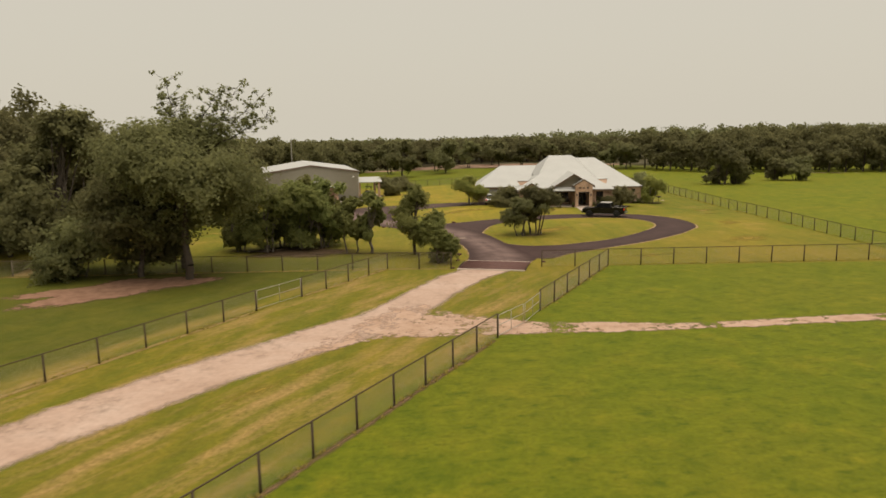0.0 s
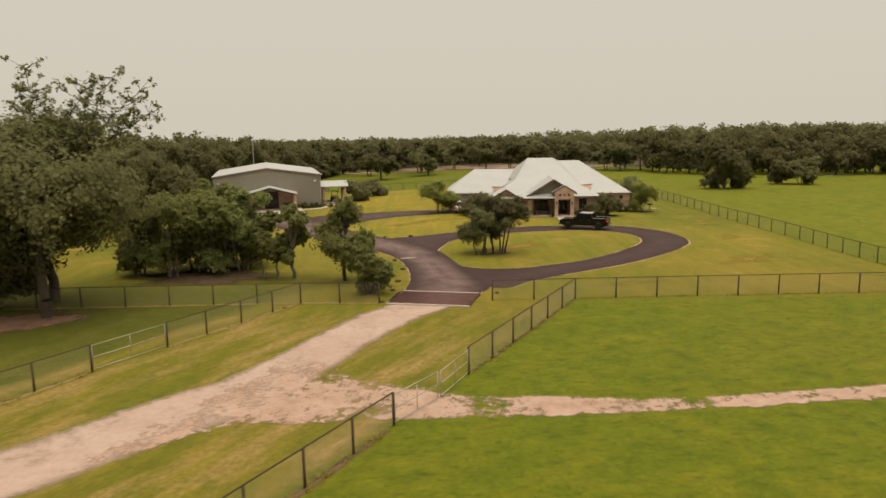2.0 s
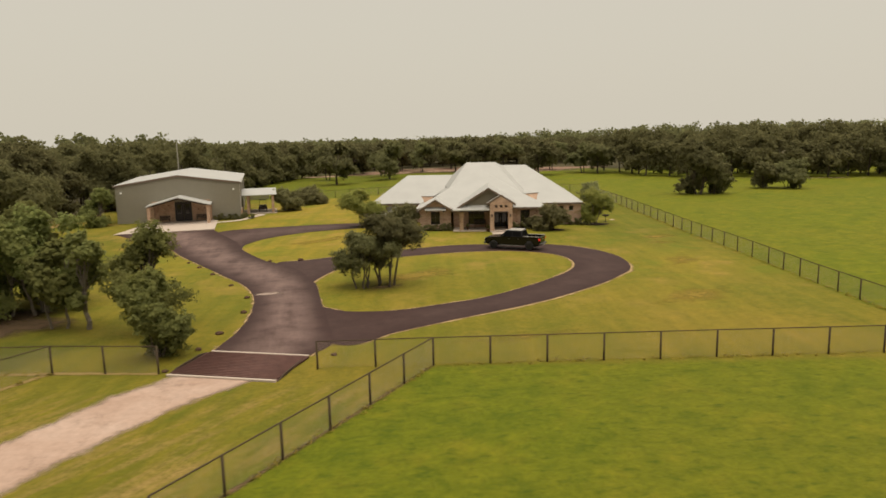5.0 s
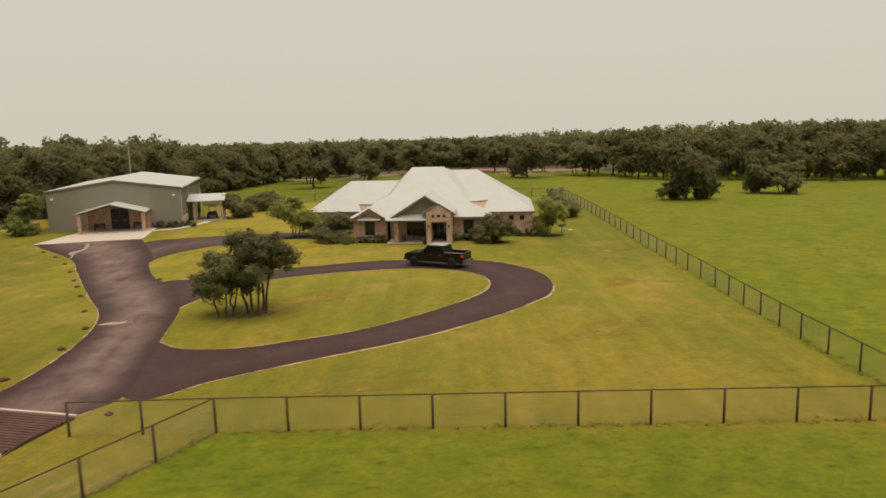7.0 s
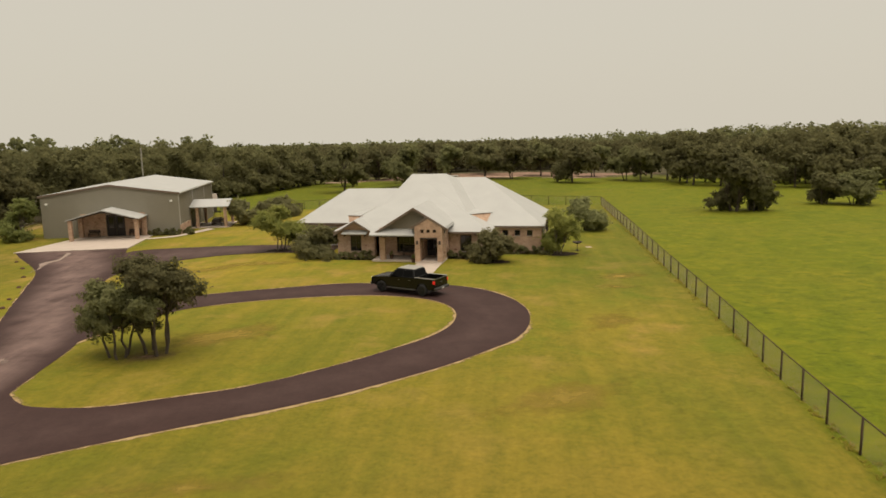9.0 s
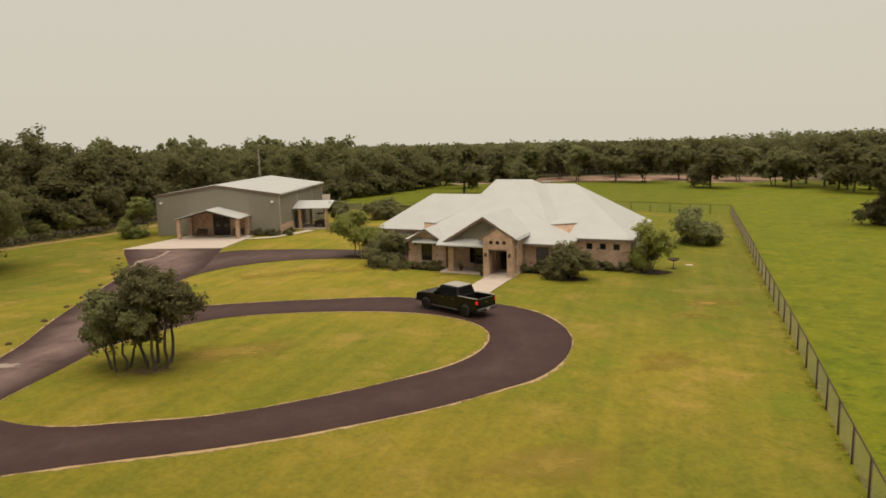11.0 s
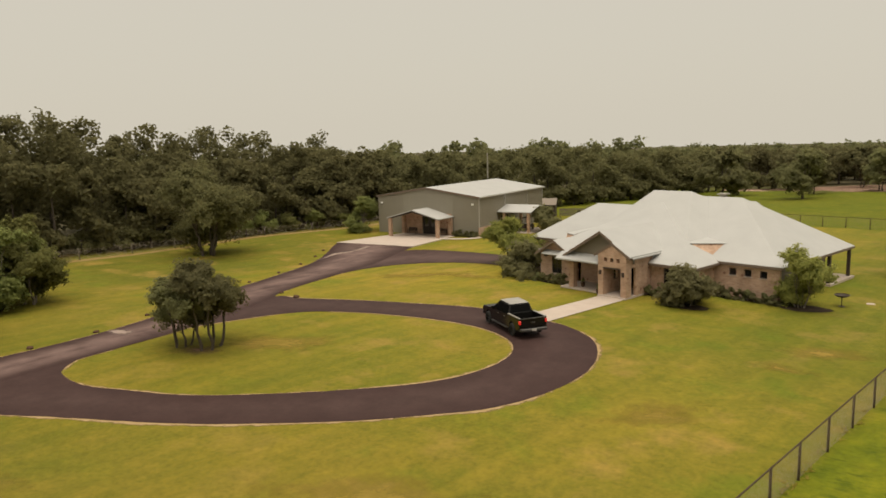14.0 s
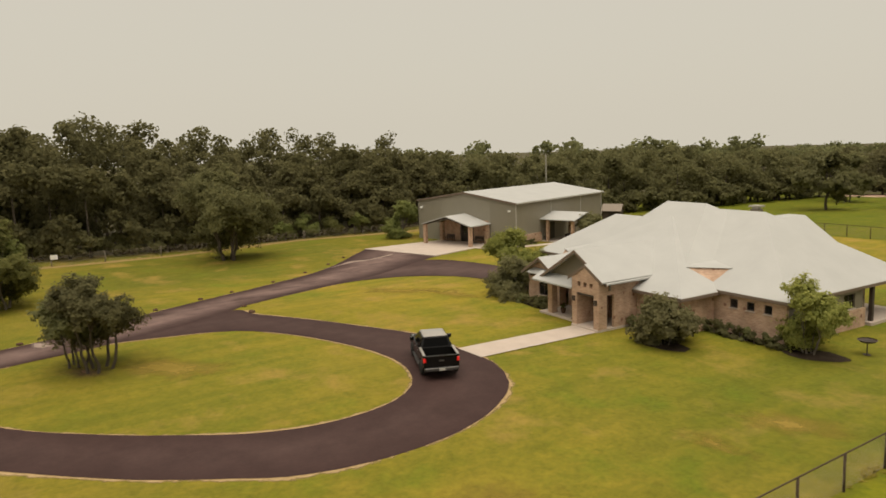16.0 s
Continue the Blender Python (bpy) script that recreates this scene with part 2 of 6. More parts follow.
def brick_material():
    m, n, l, b = material("tan_brick", 0.9, 0, 0.2)
    tc = n.new("ShaderNodeTexCoord")
    sep = n.new("ShaderNodeSeparateXYZ")
    l.new(tc.outputs["Object"], sep.inputs[0])
    comb = n.new("ShaderNodeCombineXYZ")
    l.new(math_node(n, l, "ADD", sep.outputs[0], sep.outputs[1]), comb.inputs[0])
    l.new(sep.outputs[2], comb.inputs[1])
    br = n.new("ShaderNodeTexBrick")
    br.inputs["Scale"].default_value = 1.0
    br.inputs["Brick Width"].default_value, br.inputs["Row Height"].default_value = 0.29, 0.1
    br.inputs["Mortar Size"].default_value = 0.012
    br.inputs["Color1"].default_value = (0.46, 0.305, 0.212, 1)
    br.inputs["Color2"].default_value = (0.34, 0.21, 0.145, 1)
    br.inputs["Mortar"].default_value = (0.44, 0.34, 0.25, 1)
    l.new(comb.outputs[0], br.inputs["Vector"])
    f = noise_node(n, l, 1.1, 4, 0.6, "object")
    c = mix(n, l, 1.0, br.outputs["Color"], ramp(n, l, f, [(0.3, (0.82, 0.8, 0.78)), (0.7, (1.2, 1.2, 1.2))]), "MULTIPLY")
    # odd darker stones
    vo = n.new("ShaderNodeTexVoronoi")
    vo.inputs["Scale"].default_value = 1.35
    l.new(comb.outputs[0], vo.inputs["Vector"])
    c = mix(n, l, ramp(n, l, vo.outputs["Distance"], [(0.13, (0.75, 0.75, 0.75)), (0.19, (0, 0, 0))]), c, (0.17, 0.075, 0.05))
    l.new(c, b.inputs["Base Color"])
    bump(n, l, b, br.outputs["Fac"], -0.35, 0.01)
    return m


def roof_material(name, color, rough=0.45, metal=0.0):
    m, n, l, b = material(name, rough, metal, 0.4)
    f = noise_node(n, l, 0.5, 5, 0.6, "object")
    c = ramp(n, l, f, [(0.3, tuple(v * 0.95 for v in color)), (0.7, tuple(min(1, v * 1.04) for v in color))])
    l.new(c, b.inputs["Base Color"])
    return m


def leaf_material(name, stops):
    m, n, l, b = material(name, 0.9, 0, 0.08)
    geo = n.new("ShaderNodeNewGeometry")
    oi = n.new("ShaderNodeObjectInfo")
    f = noise_node(n, l, 0.3, 3, 0.6)
    f2 = noise_node(n, l, 1.1, 3, 0.6)
    v = math_node(n, l, "ADD", math_node(n, l, "MULTIPLY", geo.outputs["Random Per Island"], 0.26), math_node(n, l, "MULTIPLY", f, 0.4))
    v = math_node(n, l, "ADD", v, math_node(n, l, "MULTIPLY", f2, 0.33))
    c = ramp(n, l, v, stops)
    hue = n.new("ShaderNodeHueSaturation")
    l.new(c, hue.inputs["Color"])
    h2 = math_node(n, l, "ADD", math_node(n, l, "MULTIPLY", oi.outputs["Random"], 0.03), 0.485)
    l.new(h2, hue.inputs["Hue"])
    l.new(math_node(n, l, "ADD", math_node(n, l, "MULTIPLY", oi.outputs["Random"], 0.4), 0.8), hue.inputs["Value"])
    l.new(hue.outputs[0], b.inputs["Base Color"])
    out = n["Material Output"]
    tl = n.new("ShaderNodeBsdfTranslucent")
    l.new(hue.outputs[0], tl.inputs[0])
    ms = n.new("ShaderNodeMixShader")
    ms.inputs[0].default_value = 0.58
    l.new(b.outputs[0], ms.inputs[1])
    l.new(tl.outputs[0], ms.inputs[2])
    l.new(ms.outputs[0], out.inputs[0])
    return m


GRASS = ground_material()
ASPHALT = strip_material("brown_asphalt", [(0.3, (0.0345, 0.0182, 0.0158)), (0.7, (0.05, 0.0272, 0.024))], 0.6, 0.72, 0.0, 0.008, dust=(0.235, 0.16, 0.138), spec=0.12)
GRAVEL = strip_material("pale_gravel", [(0.25, (0.315, 0.212, 0.158)), (0.5, (0.392, 0.278, 0.216)), (0.75, (0.43, 0.32, 0.258))], 0.28, 0.95, 0.8, 0.012, crisp=1.0)
SANDY = strip_material("sandy_dirt", [(0.25, (0.27, 0.172, 0.112)), (0.5, (0.375, 0.252, 0.183)), (0.75, (0.45, 0.325, 0.25))], 0.8, 0.95, 1.9, 0.02, inside=0.24, crisp=1.8)
VERGE = strip_material("dry_verge", [(0.3, (0.2, 0.142, 0.05)), (0.7, (0.3, 0.21, 0.085))], 1.5, 0.95, 0.6, 0.03)
DRY = strip_material("dry_grass", [(0.3, (0.19, 0.142, 0.022)), (0.7, (0.3, 0.205, 0.048))], 0.5, 0.95, 0.75, 0.03, cover=0.75)
EARTH = strip_material("bare_earth", [(0.3, (0.16, 0.1, 0.068)), (0.7, (0.27, 0.175, 0.125))], 0.7, 0.95, 1.1, 0.03)
DUSTY = strip_material("drive_dust", [(0.3, (0.25, 0.185, 0.15)), (0.7, (0.36, 0.28, 0.235))], 1.0, 0.95, 1.1, 0.02, cover=0.8)
WHITE = plain("white_enamel", (0.8, 0.79, 0.76), 0.4, 0, 0.04, 3.0)
DRIVE_EDGE = strip_material("dry_drive_edge", [(0.3, (0.27, 0.185, 0.085)), (0.7, (0.38, 0.27, 0.14))], 1.5, 0.95, 0.6, 0.03)
MASTGREY = plain("mast_grey", (0.27, 0.25, 0.2), 0.7, 0.1, 0.1, 3.0)
LITTER = strip_material("leaf_litter", [(0.3, (0.11, 0.07, 0.038)), (0.7, (0.2, 0.125, 0.07))], 1.2, 0.95, 0.9, 0.03, cover=0.8)
# litter with the oak row's shade put into its colour
SHADED_LITTER = strip_material("shaded_litter", [(0.3, (0.06, 0.041, 0.024)), (0.7, (0.115, 0.075, 0.045))], 1.2, 0.95, 0.9, 0.03, cover=0.85)
MULCH = strip_material("mulch_bed", [(0.3, (0.16, 0.088, 0.056)), (0.7, (0.29, 0.17, 0.115))], 1.2, 0.95, 0.8, 0.03)
BED = strip_material("dark_mulch", [(0.3, (0.025, 0.018, 0.012)), (0.7, (0.055, 0.04, 0.028))], 2.0, 0.95, 0.3, 0.03)
CONCRETE = plain("concrete", (0.42, 0.345, 0.285), 0.85, 0, 0.12, 0.8, 0.15, "world")
STEEL_GUARD = plain("rusty_steel", (0.1, 0.045, 0.035), 0.7, 0.3, 0.3, 2.0, 0.2)
BRICK = brick_material()
ROOF = roof_material("white_metal_roof", (0.372, 0.366, 0.345), 0.6, 0.05)
SHEDROOF = roof_material("white_shed_roof", (0.372, 0.366, 0.345), 0.6, 0.05)
SIDING = plain("grey_green_siding", (0.235, 0.212, 0.164), 0.6, 0, 0.06, 0.6)
TAUPE = plain("taupe_siding", (0.17, 0.145, 0.105), 0.7, 0, 0.08, 1.0)
TRIM = plain("light_trim", (0.4, 0.38, 0.34), 0.6, 0, 0.06, 2.0)
FASCIA = plain("brown_fascia", (0.16, 0.115, 0.085), 0.6, 0, 0.1, 2.0)
SOFFIT = plain("soffit_board", (0.2, 0.16, 0.12), 0.7, 0, 0.08, 2.0)
TIMBER = plain("dark_timber", (0.05, 0.034, 0.024), 0.7, 0, 0.25, 6.0, 0.2)
DARKWOOD = plain("door_wood", (0.02, 0.014, 0.011), 0.5, 0, 0.25, 6.0, 0.1)
POST = plain("fence_post_brown", (0.07, 0.05, 0.033), 0.85, 0, 0.25, 5.0, 0.2, spec=0.15)
GALV = plain("galvanised_tube", (0.34, 0.31, 0.26), 0.5, 0.4, 0.1, 5.0)
WIRE = plain("weathered_wire", (0.3, 0.25, 0.17), 0.6, 0.2, 0.1, 3.0)
BARK = plain("bark", (0.075, 0.058, 0.042), 0.95, 0, 0.4, 5.0, 0.6)
GREYBARK = plain("grey_bark", (0.15, 0.125, 0.095), 0.95, 0, 0.35, 5.0, 0.6)
STONE = plain("field_stone", (0.085, 0.05, 0.032), 0.95, 0, 0.35, 5.0, 0.5, spec=0.1)
GLASS, gn_, gl_, gb_ = material("window_glass", 0.08, 0, 0.5)
gb_.inputs["Base Color"].default_value = (0.012, 0.012, 0.012, 1)
LEAF_OAK = leaf_material("oak_leaf", [(0.25, (0.158, 0.172, 0.064)), (0.5, (0.225, 0.236, 0.08)), (0.78, (0.305, 0.302, 0.098))])
LEAF_DARK = leaf_material("dark_leaf", [(0.25, (0.15, 0.15, 0.075)), (0.5, (0.196, 0.19, 0.086)), (0.78, (0.245, 0.228, 0.098))])
LEAF_LIGHT = leaf_material("light_leaf", [(0.25, (0.22, 0.25, 0.074)), (0.5, (0.33, 0.35, 0.098)), (0.78, (0.46, 0.45, 0.13))])
LEAF_BUSH = leaf_material("shrub_leaf", [(0.25, (0.185, 0.182, 0.088)), (0.5, (0.25, 0.242, 0.112)), (0.78, (0.32, 0.302, 0.135))])
LEAF_FOREST = leaf_material("woodland_leaf", [(0.22, (0.146, 0.15, 0.076)), (0.5, (0.196, 0.197, 0.09)), (0.8, (0.26, 0.25, 0.102))])
# darker copy of the woodland leaf, with the woods' shade put in; also for elms
LEAF_ELM_SHADED = leaf_material("elm_and_shaded_wood_leaf", [(0.22, (0.134, 0.132, 0.064)), (0.5, (0.18, 0.173, 0.077)), (0.8, (0.228, 0.212, 0.088))])


# ---- small building kit ----
def box(bm, x0, x1, y0, y1, z0, z1):
    vs = [bm.verts.new((x, y, z)) for z in (z0, z1) for x, y in ((x0, y0), (x1, y0), (x1, y1), (x0, y1))]
    for f in ((3, 2, 1, 0), (4, 5, 6, 7), (0, 1, 5, 4), (1, 2, 6, 5), (2, 3, 7, 6), (3, 0, 4, 7)):
        bm.faces.new([vs[i] for i in f])
    return vs


def prism(bm, poly, a0, a1, axis="y"):
    """A polygon, given in the two other axes, drawn out along one axis."""
    def put(p, a):
        return {"x": (a, p[0], p[1]), "y": (p[0], a, p[1]), "z": (p[0], p[1], a)}[axis]
    lo = [bm.verts.new(put(p, a0)) for p in poly]
    hi = [bm.verts.new(put(p, a1)) for p in poly]
    bm.faces.new(lo[::-1])
    bm.faces.new(hi)
    for i in range(len(poly)):
        j = (i + 1) % len(poly)
        bm.faces.new((lo[i], lo[j], hi[j], hi[i]))


def hull(bm, lower, upper):
    """A solid between two rings with as many points each."""
    lo = [bm.verts.new(p) for p in lower]
    hi = [bm.verts.new(p) for p in upper]
    bm.faces.new(lo[::-1])
    bm.faces.new(hi)
    for i in range(len(lo)):
        j = (i + 1) % len(lo)
        bm.faces.new((lo[i], lo[j], hi[j], hi[i]))


def tube(bm, p0, p1, r0, r1=None, n=8, cap=True):
    r1 = r0 if r1 is None else r1
    p0, p1 = Vector(p0), Vector(p1)
    d = (p1 - p0).normalized()
    a = d.orthogonal().normalized()
    b = d.cross(a)
    rings = []
    for p, r in ((p0, r0), (p1, r1)):
        rings.append([bm.verts.new(p + (a * math.cos(2 * math.pi * k / n) + b * math.sin(2 * math.pi * k / n)) * r) for k in range(n)])
    for k in range(n):
        j = (k + 1) % n
        bm.faces.new((rings[0][k], rings[0][j], rings[1][j], rings[1][k]))
    if cap:
        bm.faces.new(rings[0][::-1])
        bm.faces.new(rings[1])


def mesh_of(bm, name, mat, smooth=False, bevel=0.0):
    if bevel:
        bmesh.ops.bevel(bm, geom=[e for e in bm.edges], offset=bevel, segments=1, affect="EDGES", clamp_overlap=True)
    bmesh.ops.recalc_face_normals(bm, faces=bm.faces)
    me = bpy.data.meshes.new(name)
    bm.to_mesh(me)
    bm.free()
    me.materials.append(mat)
    if smooth:
        me.polygons.foreach_set("use_smooth", [True] * len(me.polygons))
    return me


def part(name, bm, mat, parent=None, label="", smooth=False, bevel=0.0):
    ob = new(name, mesh_of(bm, name, mat, smooth, bevel))
    ob.parent = parent
    return tagged(ob, label)


def boxes(name, mat, parent, *dims, label="", bevel=0.0):
    """Box-shaped parts, one object each."""
    for d in dims:
        bm = bmesh.new()
        box(bm, *d)
        ob = part(name, bm, mat, parent, label, False, bevel)
    return ob


def thing(name, m, label, category, group="", kind=""):
    ob = new(name)
    ob.empty_display_size = 0.5
    ob.matrix_basis = m
    return tagged(ob, label, category, group, kind)


def smooth01(t):
    t = max(0.0, min(1.0, t))
    return t * t * (3 - 2 * t)


def hz(x, y):
    """The lie of the land: level at the road, falling gently towards the barn."""
    return (-0.2 * smooth01((y - 92) / 22) - 0.8 * smooth01((y - 74) / 34) * smooth01((10 - x) / 24)
            - 0.3 * smooth01((x - 28) / 16) * smooth01((y - 60) / 25) - 0.3 * smooth01((y - 130) / 50) - 0.012 * max(0.0, math.hypot(x - 20, y - 120) - 330))


def spline(pts, n, closed=False):
    """n points, evenly spaced, on a smooth curve through pts."""
    p = [np.array(q, float) for q in pts]
    k = len(p)
    out = []
    segs = k if closed else k - 1
    for i in range(segs):
        if closed:
            a, b, c, d = p[(i - 1) % k], p[i], p[(i + 1) % k], p[(i + 2) % k]
        else:
            b, c = p[i], p[i + 1]
            a = p[i - 1] if i else 2 * b - c
            d = p[i + 2] if i + 2 < k else 2 * c - b
        for s in np.linspace(0, 1, 16, endpoint=False):
            out.append(0.5 * (2 * b + (c - a) * s + (2 * a - 5 * b + 4 * c - d) * s * s + (3 * b - a - 3 * c + d) * s ** 3))
    out.append(p[0] if closed else p[-1])
    out = np.array(out)
    s = np.concatenate([[0], np.cumsum(np.linalg.norm(np.diff(out, axis=0), axis=1))])
    q = np.linspace(0, s[-1], n)
    return np.stack([np.interp(q, s, out[:, j]) for j in range(out.shape[1])], 1)


def ribbon(name, left, right, along, across, mat, dz, label, category, closed=False, soft=0.5, ragged=0.0, wear=0, fade=0.0):
    """A strip of laid or worn ground between two border lines, draped over the land."""
    a, b = spline(left, along, closed), spline(right, along, closed)
    me = bpy.data.meshes.new(name)
    length = float(np.sum(np.linalg.norm(np.diff(a, axis=0), axis=1)))
    vs, edge, wr = [], [], []
    for i in range(along):
        w = float(np.linalg.norm(b[i] - a[i]))
        for j in range(across + 1):
            f = j / across
            p = a[i] * (1 - f) + b[i] * f
            if ragged:
                k = ragged * (noise.noise((p[0] * 0.9, p[1] * 0.9, 3.1)) + 0.5 * noise.noise((p[0] * 2.7, p[1] * 2.7, 1.1)))
                t = (b[i] - a[i]) / max(w, 1e-6)
                p = p + t * k * (1 if f > 0.5 else -1) * abs(2 * f - 1) ** 4
            vs.append((p[0], p[1], hz(p[0], p[1]) + dz))
            edge.append(min(1.0, min(f, 1 - f) * w / soft) * (min(1.0, length * i / along / fade) if fade else 1.0))
            crown = 1 - abs(2 * f - 1)
            wr.append((0.75 * smooth01(crown * 1.15), 0.1 * crown, 0.3 * crown ** 0.5)[wear - 1] if wear else 0.0)
    m1 = across + 1
    fs = [(i * m1 + j, i * m1 + j + 1, (i + 1) * m1 + j + 1, (i + 1) * m1 + j) for i in range(along - 1) for j in range(across)]
    me.from_pydata(vs, [], fs)
    if me.polygons[0].normal.z < 0:
        me.flip_normals()
    me.attributes.new("edge", "FLOAT", "POINT").data.foreach_set("value", edge)
    me.attributes.new("wear", "FLOAT", "POINT").data.foreach_set("value", wr)
    me.materials.append(mat)
    me.polygons.foreach_set("use_smooth", [True] * len(me.polygons))
    return tagged(new(name, me), label, category, kind="structure")


def patch(name, cx, cy, rx, ry, turn, mat, dz, label, category, lumps=0.25, soft=0.8, rings=6):
    """A rounded patch of ground with an uneven border."""
    n = 48
    vs, edge = [(cx, cy, hz(cx, cy) + dz)], [1.0]
    for k in range(1, rings + 1):
        for i in range(n):
            a = 2 * math.pi * i / n
            r = (k / rings) * (1 + lumps * noise.noise((math.cos(a) * 1.6 + cx, math.sin(a) * 1.6 + cy, 0.3)))
            u, v = rx * r * math.cos(a), ry * r * math.sin(a)
            x = cx + u * math.cos(turn) - v * math.sin(turn)
            y = cy + u * math.sin(turn) + v * math.cos(turn)
            vs.append((x, y, hz(x, y) + dz))
            edge.append(min(1.0, (1 - k / rings) * min(rx, ry) / soft))
    fs = [(0, 1 + i, 1 + (i + 1) % n) for i in range(n)]
    for k in range(rings - 1):
        o = 1 + k * n
        fs += [(o + i, o + n + i, o + n + (i + 1) % n, o + (i + 1) % n) for i in range(n)]
    me = bpy.data.meshes.new(name)
    me.from_pydata(vs, [], fs)
    me.attributes.new("edge", "FLOAT", "POINT").data.foreach_set("value", edge)
    me.attributes.new("wear", "FLOAT", "POINT").data.foreach_set("value", [0.0] * len(vs))
    me.materials.append(mat)
    return tagged(new(name, me), label, category, kind="structure")


# ---- ground ----
def stretch_axis(lo, hi, step, far):
    mid = list(np.arange(lo, hi + 0.01, step))
    a, b, s = [], [], step
    x = hi
    while x < far:
        s *= 1.35
        x += s
        b.append(x)
    s, x = step, lo
    while x > -far:
        s *= 1.35
        x -= s
        a.append(x)
    return a[::-1] + mid + b


gx, gy = stretch_axis(-70, 100, 2.5, 3000), stretch_axis(-30, 240, 2.5, 3000)
gme = bpy.data.meshes.new("ground")
nx = len(gx)
gme.from_pydata([(x, y, hz(x, y)) for y in gy for x in gx], [],
                [(j * nx + i, j * nx + i + 1, (j + 1) * nx + i + 1, (j + 1) * nx + i) for j in range(len(gy) - 1) for i in range(nx - 1)])
gme.materials.append(GRASS)
gme.polygons.foreach_set("use_smooth", [True] * len(gme.polygons))
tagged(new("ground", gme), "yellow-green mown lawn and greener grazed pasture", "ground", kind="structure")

# ---- drives ----
OUTER = [(9.4, 67), (12.7, 69.5), (16.7, 72.4), (21.5, 75.7), (24.3, 78.1), (27.7, 81.6), (30, 84.7), (31.5, 87.2), (32.2, 90.5), (32, 94.1), (30.9, 97.2), (28.7, 100.2), (26.1, 101.8), (23.8, 102.4), (21, 102.4), (16.6, 102.3), (10.5, 99.6), (5.4, 97.1), (2.0, 95.5), (-0.5, 95.0), (-0.4, 91.5), (2.5, 82), (4, 74)]
INNER = [(8.4, 75), (9.8, 74.6), (12.4, 74.8), (14.7, 75.9), (18.3, 77.9), (21.2, 80.6), (23.8, 83.6), (26.4, 87.4), (27.3, 90.6), (26.9, 93.9), (25.2, 96.3), (22.5, 97.6), (19.5, 97.9), (15.8, 97.2), (11, 95.3), (7.1, 92.4), (5.4, 88), (4.7, 83.5), (5.3, 79.5), (6.6, 76.6)]
MAIN_L = [(2.3, 66.0), (2.6, 70), (2.2, 75), (1, 80), (-1, 84.3), (-4, 88.8), (-7.5, 94.3), (-12.6, 102.5), (-18, 111), (-26, 119), (-28.8, 121.9)]
MAIN_R = [(8.1, 65.2), (9.0, 67.5), (8, 72), (6.5, 78), (5, 84), (2.5, 90), (-0.6, 94.6), (-2.1, 96.4), (-3.7, 99.2), (-5.4, 102.5), (-7.5, 107), (-9.8, 113), (-14, 120.5), (-16.5, 125.2)]
BRANCH_L = [(-5.2, 102.0), (-7.2, 106.2), (-7.9, 110.5), (-6.2, 115), (-2.0, 117.9), (3.5, 118.7), (7, 118.2), (11, 117.6)]
BRANCH_R = [(-11, 106), (-13.5, 113), (-15, 120), (-14, 124.2), (-8, 125.6), (0, 124.9), (6, 123.6), (11, 122.9)]


def grow(pts, by, closed=False):
    """A border line moved sideways."""
    q = spline(pts, 80, closed)
    t = np.gradient(q, axis=0)
    t /= np.linalg.norm(t, axis=1)[:, None]
    return (q + np.stack([t[:, 1], -t[:, 0]], 1) * by).tolist()


ribbon("verge_loop", grow(OUTER, 0.45, True), grow(INNER, -0.4, True), 260, 6, DRIVE_EDGE, 0.008, "strip of dry trodden grass beside the drive", "verge", True, 0.25)
ribbon("verge_main", grow(MAIN_L, -0.4), grow(MAIN_R, 0.3), 160, 6, DRIVE_EDGE, 0.009, "strip of dry trodden grass beside the drive", "verge", False, 0.4)
ribbon("verge_branch", grow(BRANCH_L, 0.3), grow(BRANCH_R, -0.3), 100, 6, DRIVE_EDGE, 0.010, "strip of dry trodden grass beside the drive", "verge", False, 0.35)
ribbon("drive_loop", OUTER, INNER, 420, 24, ASPHALT, 0.020, "dark brown asphalt loop drive", "drive", True, 0.1, 0.05, 2)
ribbon("drive_main", MAIN_L, MAIN_R, 260, 28, ASPHALT, 0.025, "dark brown asphalt drive with pale dusty wheel tracks", "drive", False, 0.1, 0.05, 1)
ribbon("drive_branch", BRANCH_L, BRANCH_R, 120, 24, ASPHALT, 0.0225, "dark brown asphalt branch towards the garage", "drive", False, 0.1, 0.05, 3)
ribbon("gravel_road", [(1.1, 62.4), (-1.6, 57.6), (-5.7, 48.3), (-9.6, 43.2), (-16.2, 34.8), (-24, 23), (-40, 2), (-60, -24)],
       [(6.4, 61.4), (3.4, 57), (0.6, 50.6), (-2.0, 43.6), (-7.4, 37.6), (-13.0, 30.2), (-21, 18.5), (-36.5, -2), (-56, -28)],
       300, 16, GRAVEL, 0.016, "pale gravel road with worn edges", "road", False, 0.9, 0.35)
ribbon("dirt_track", [(-4.6, 52.5), (-0.8, 49.9), (1.2, 47.9), (5.3, 45.4), (11, 44.5), (18.5, 44.3), (27.9, 45.6), (45, 47.5), (75, 50), (150, 56)],
       [(-10.2, 35.6), (-6.0, 39.2), (-3.6, 40.6), (3.4, 41.3), (10.0, 41.5), (18.0, 42.2), (26.4, 43.1), (45, 44.8), (75, 47), (150, 53)],
       420, 14, SANDY, 0.022, "sandy dirt track through the pasture gate", "track", False, 1.1, 0.5, 0, 4.0)


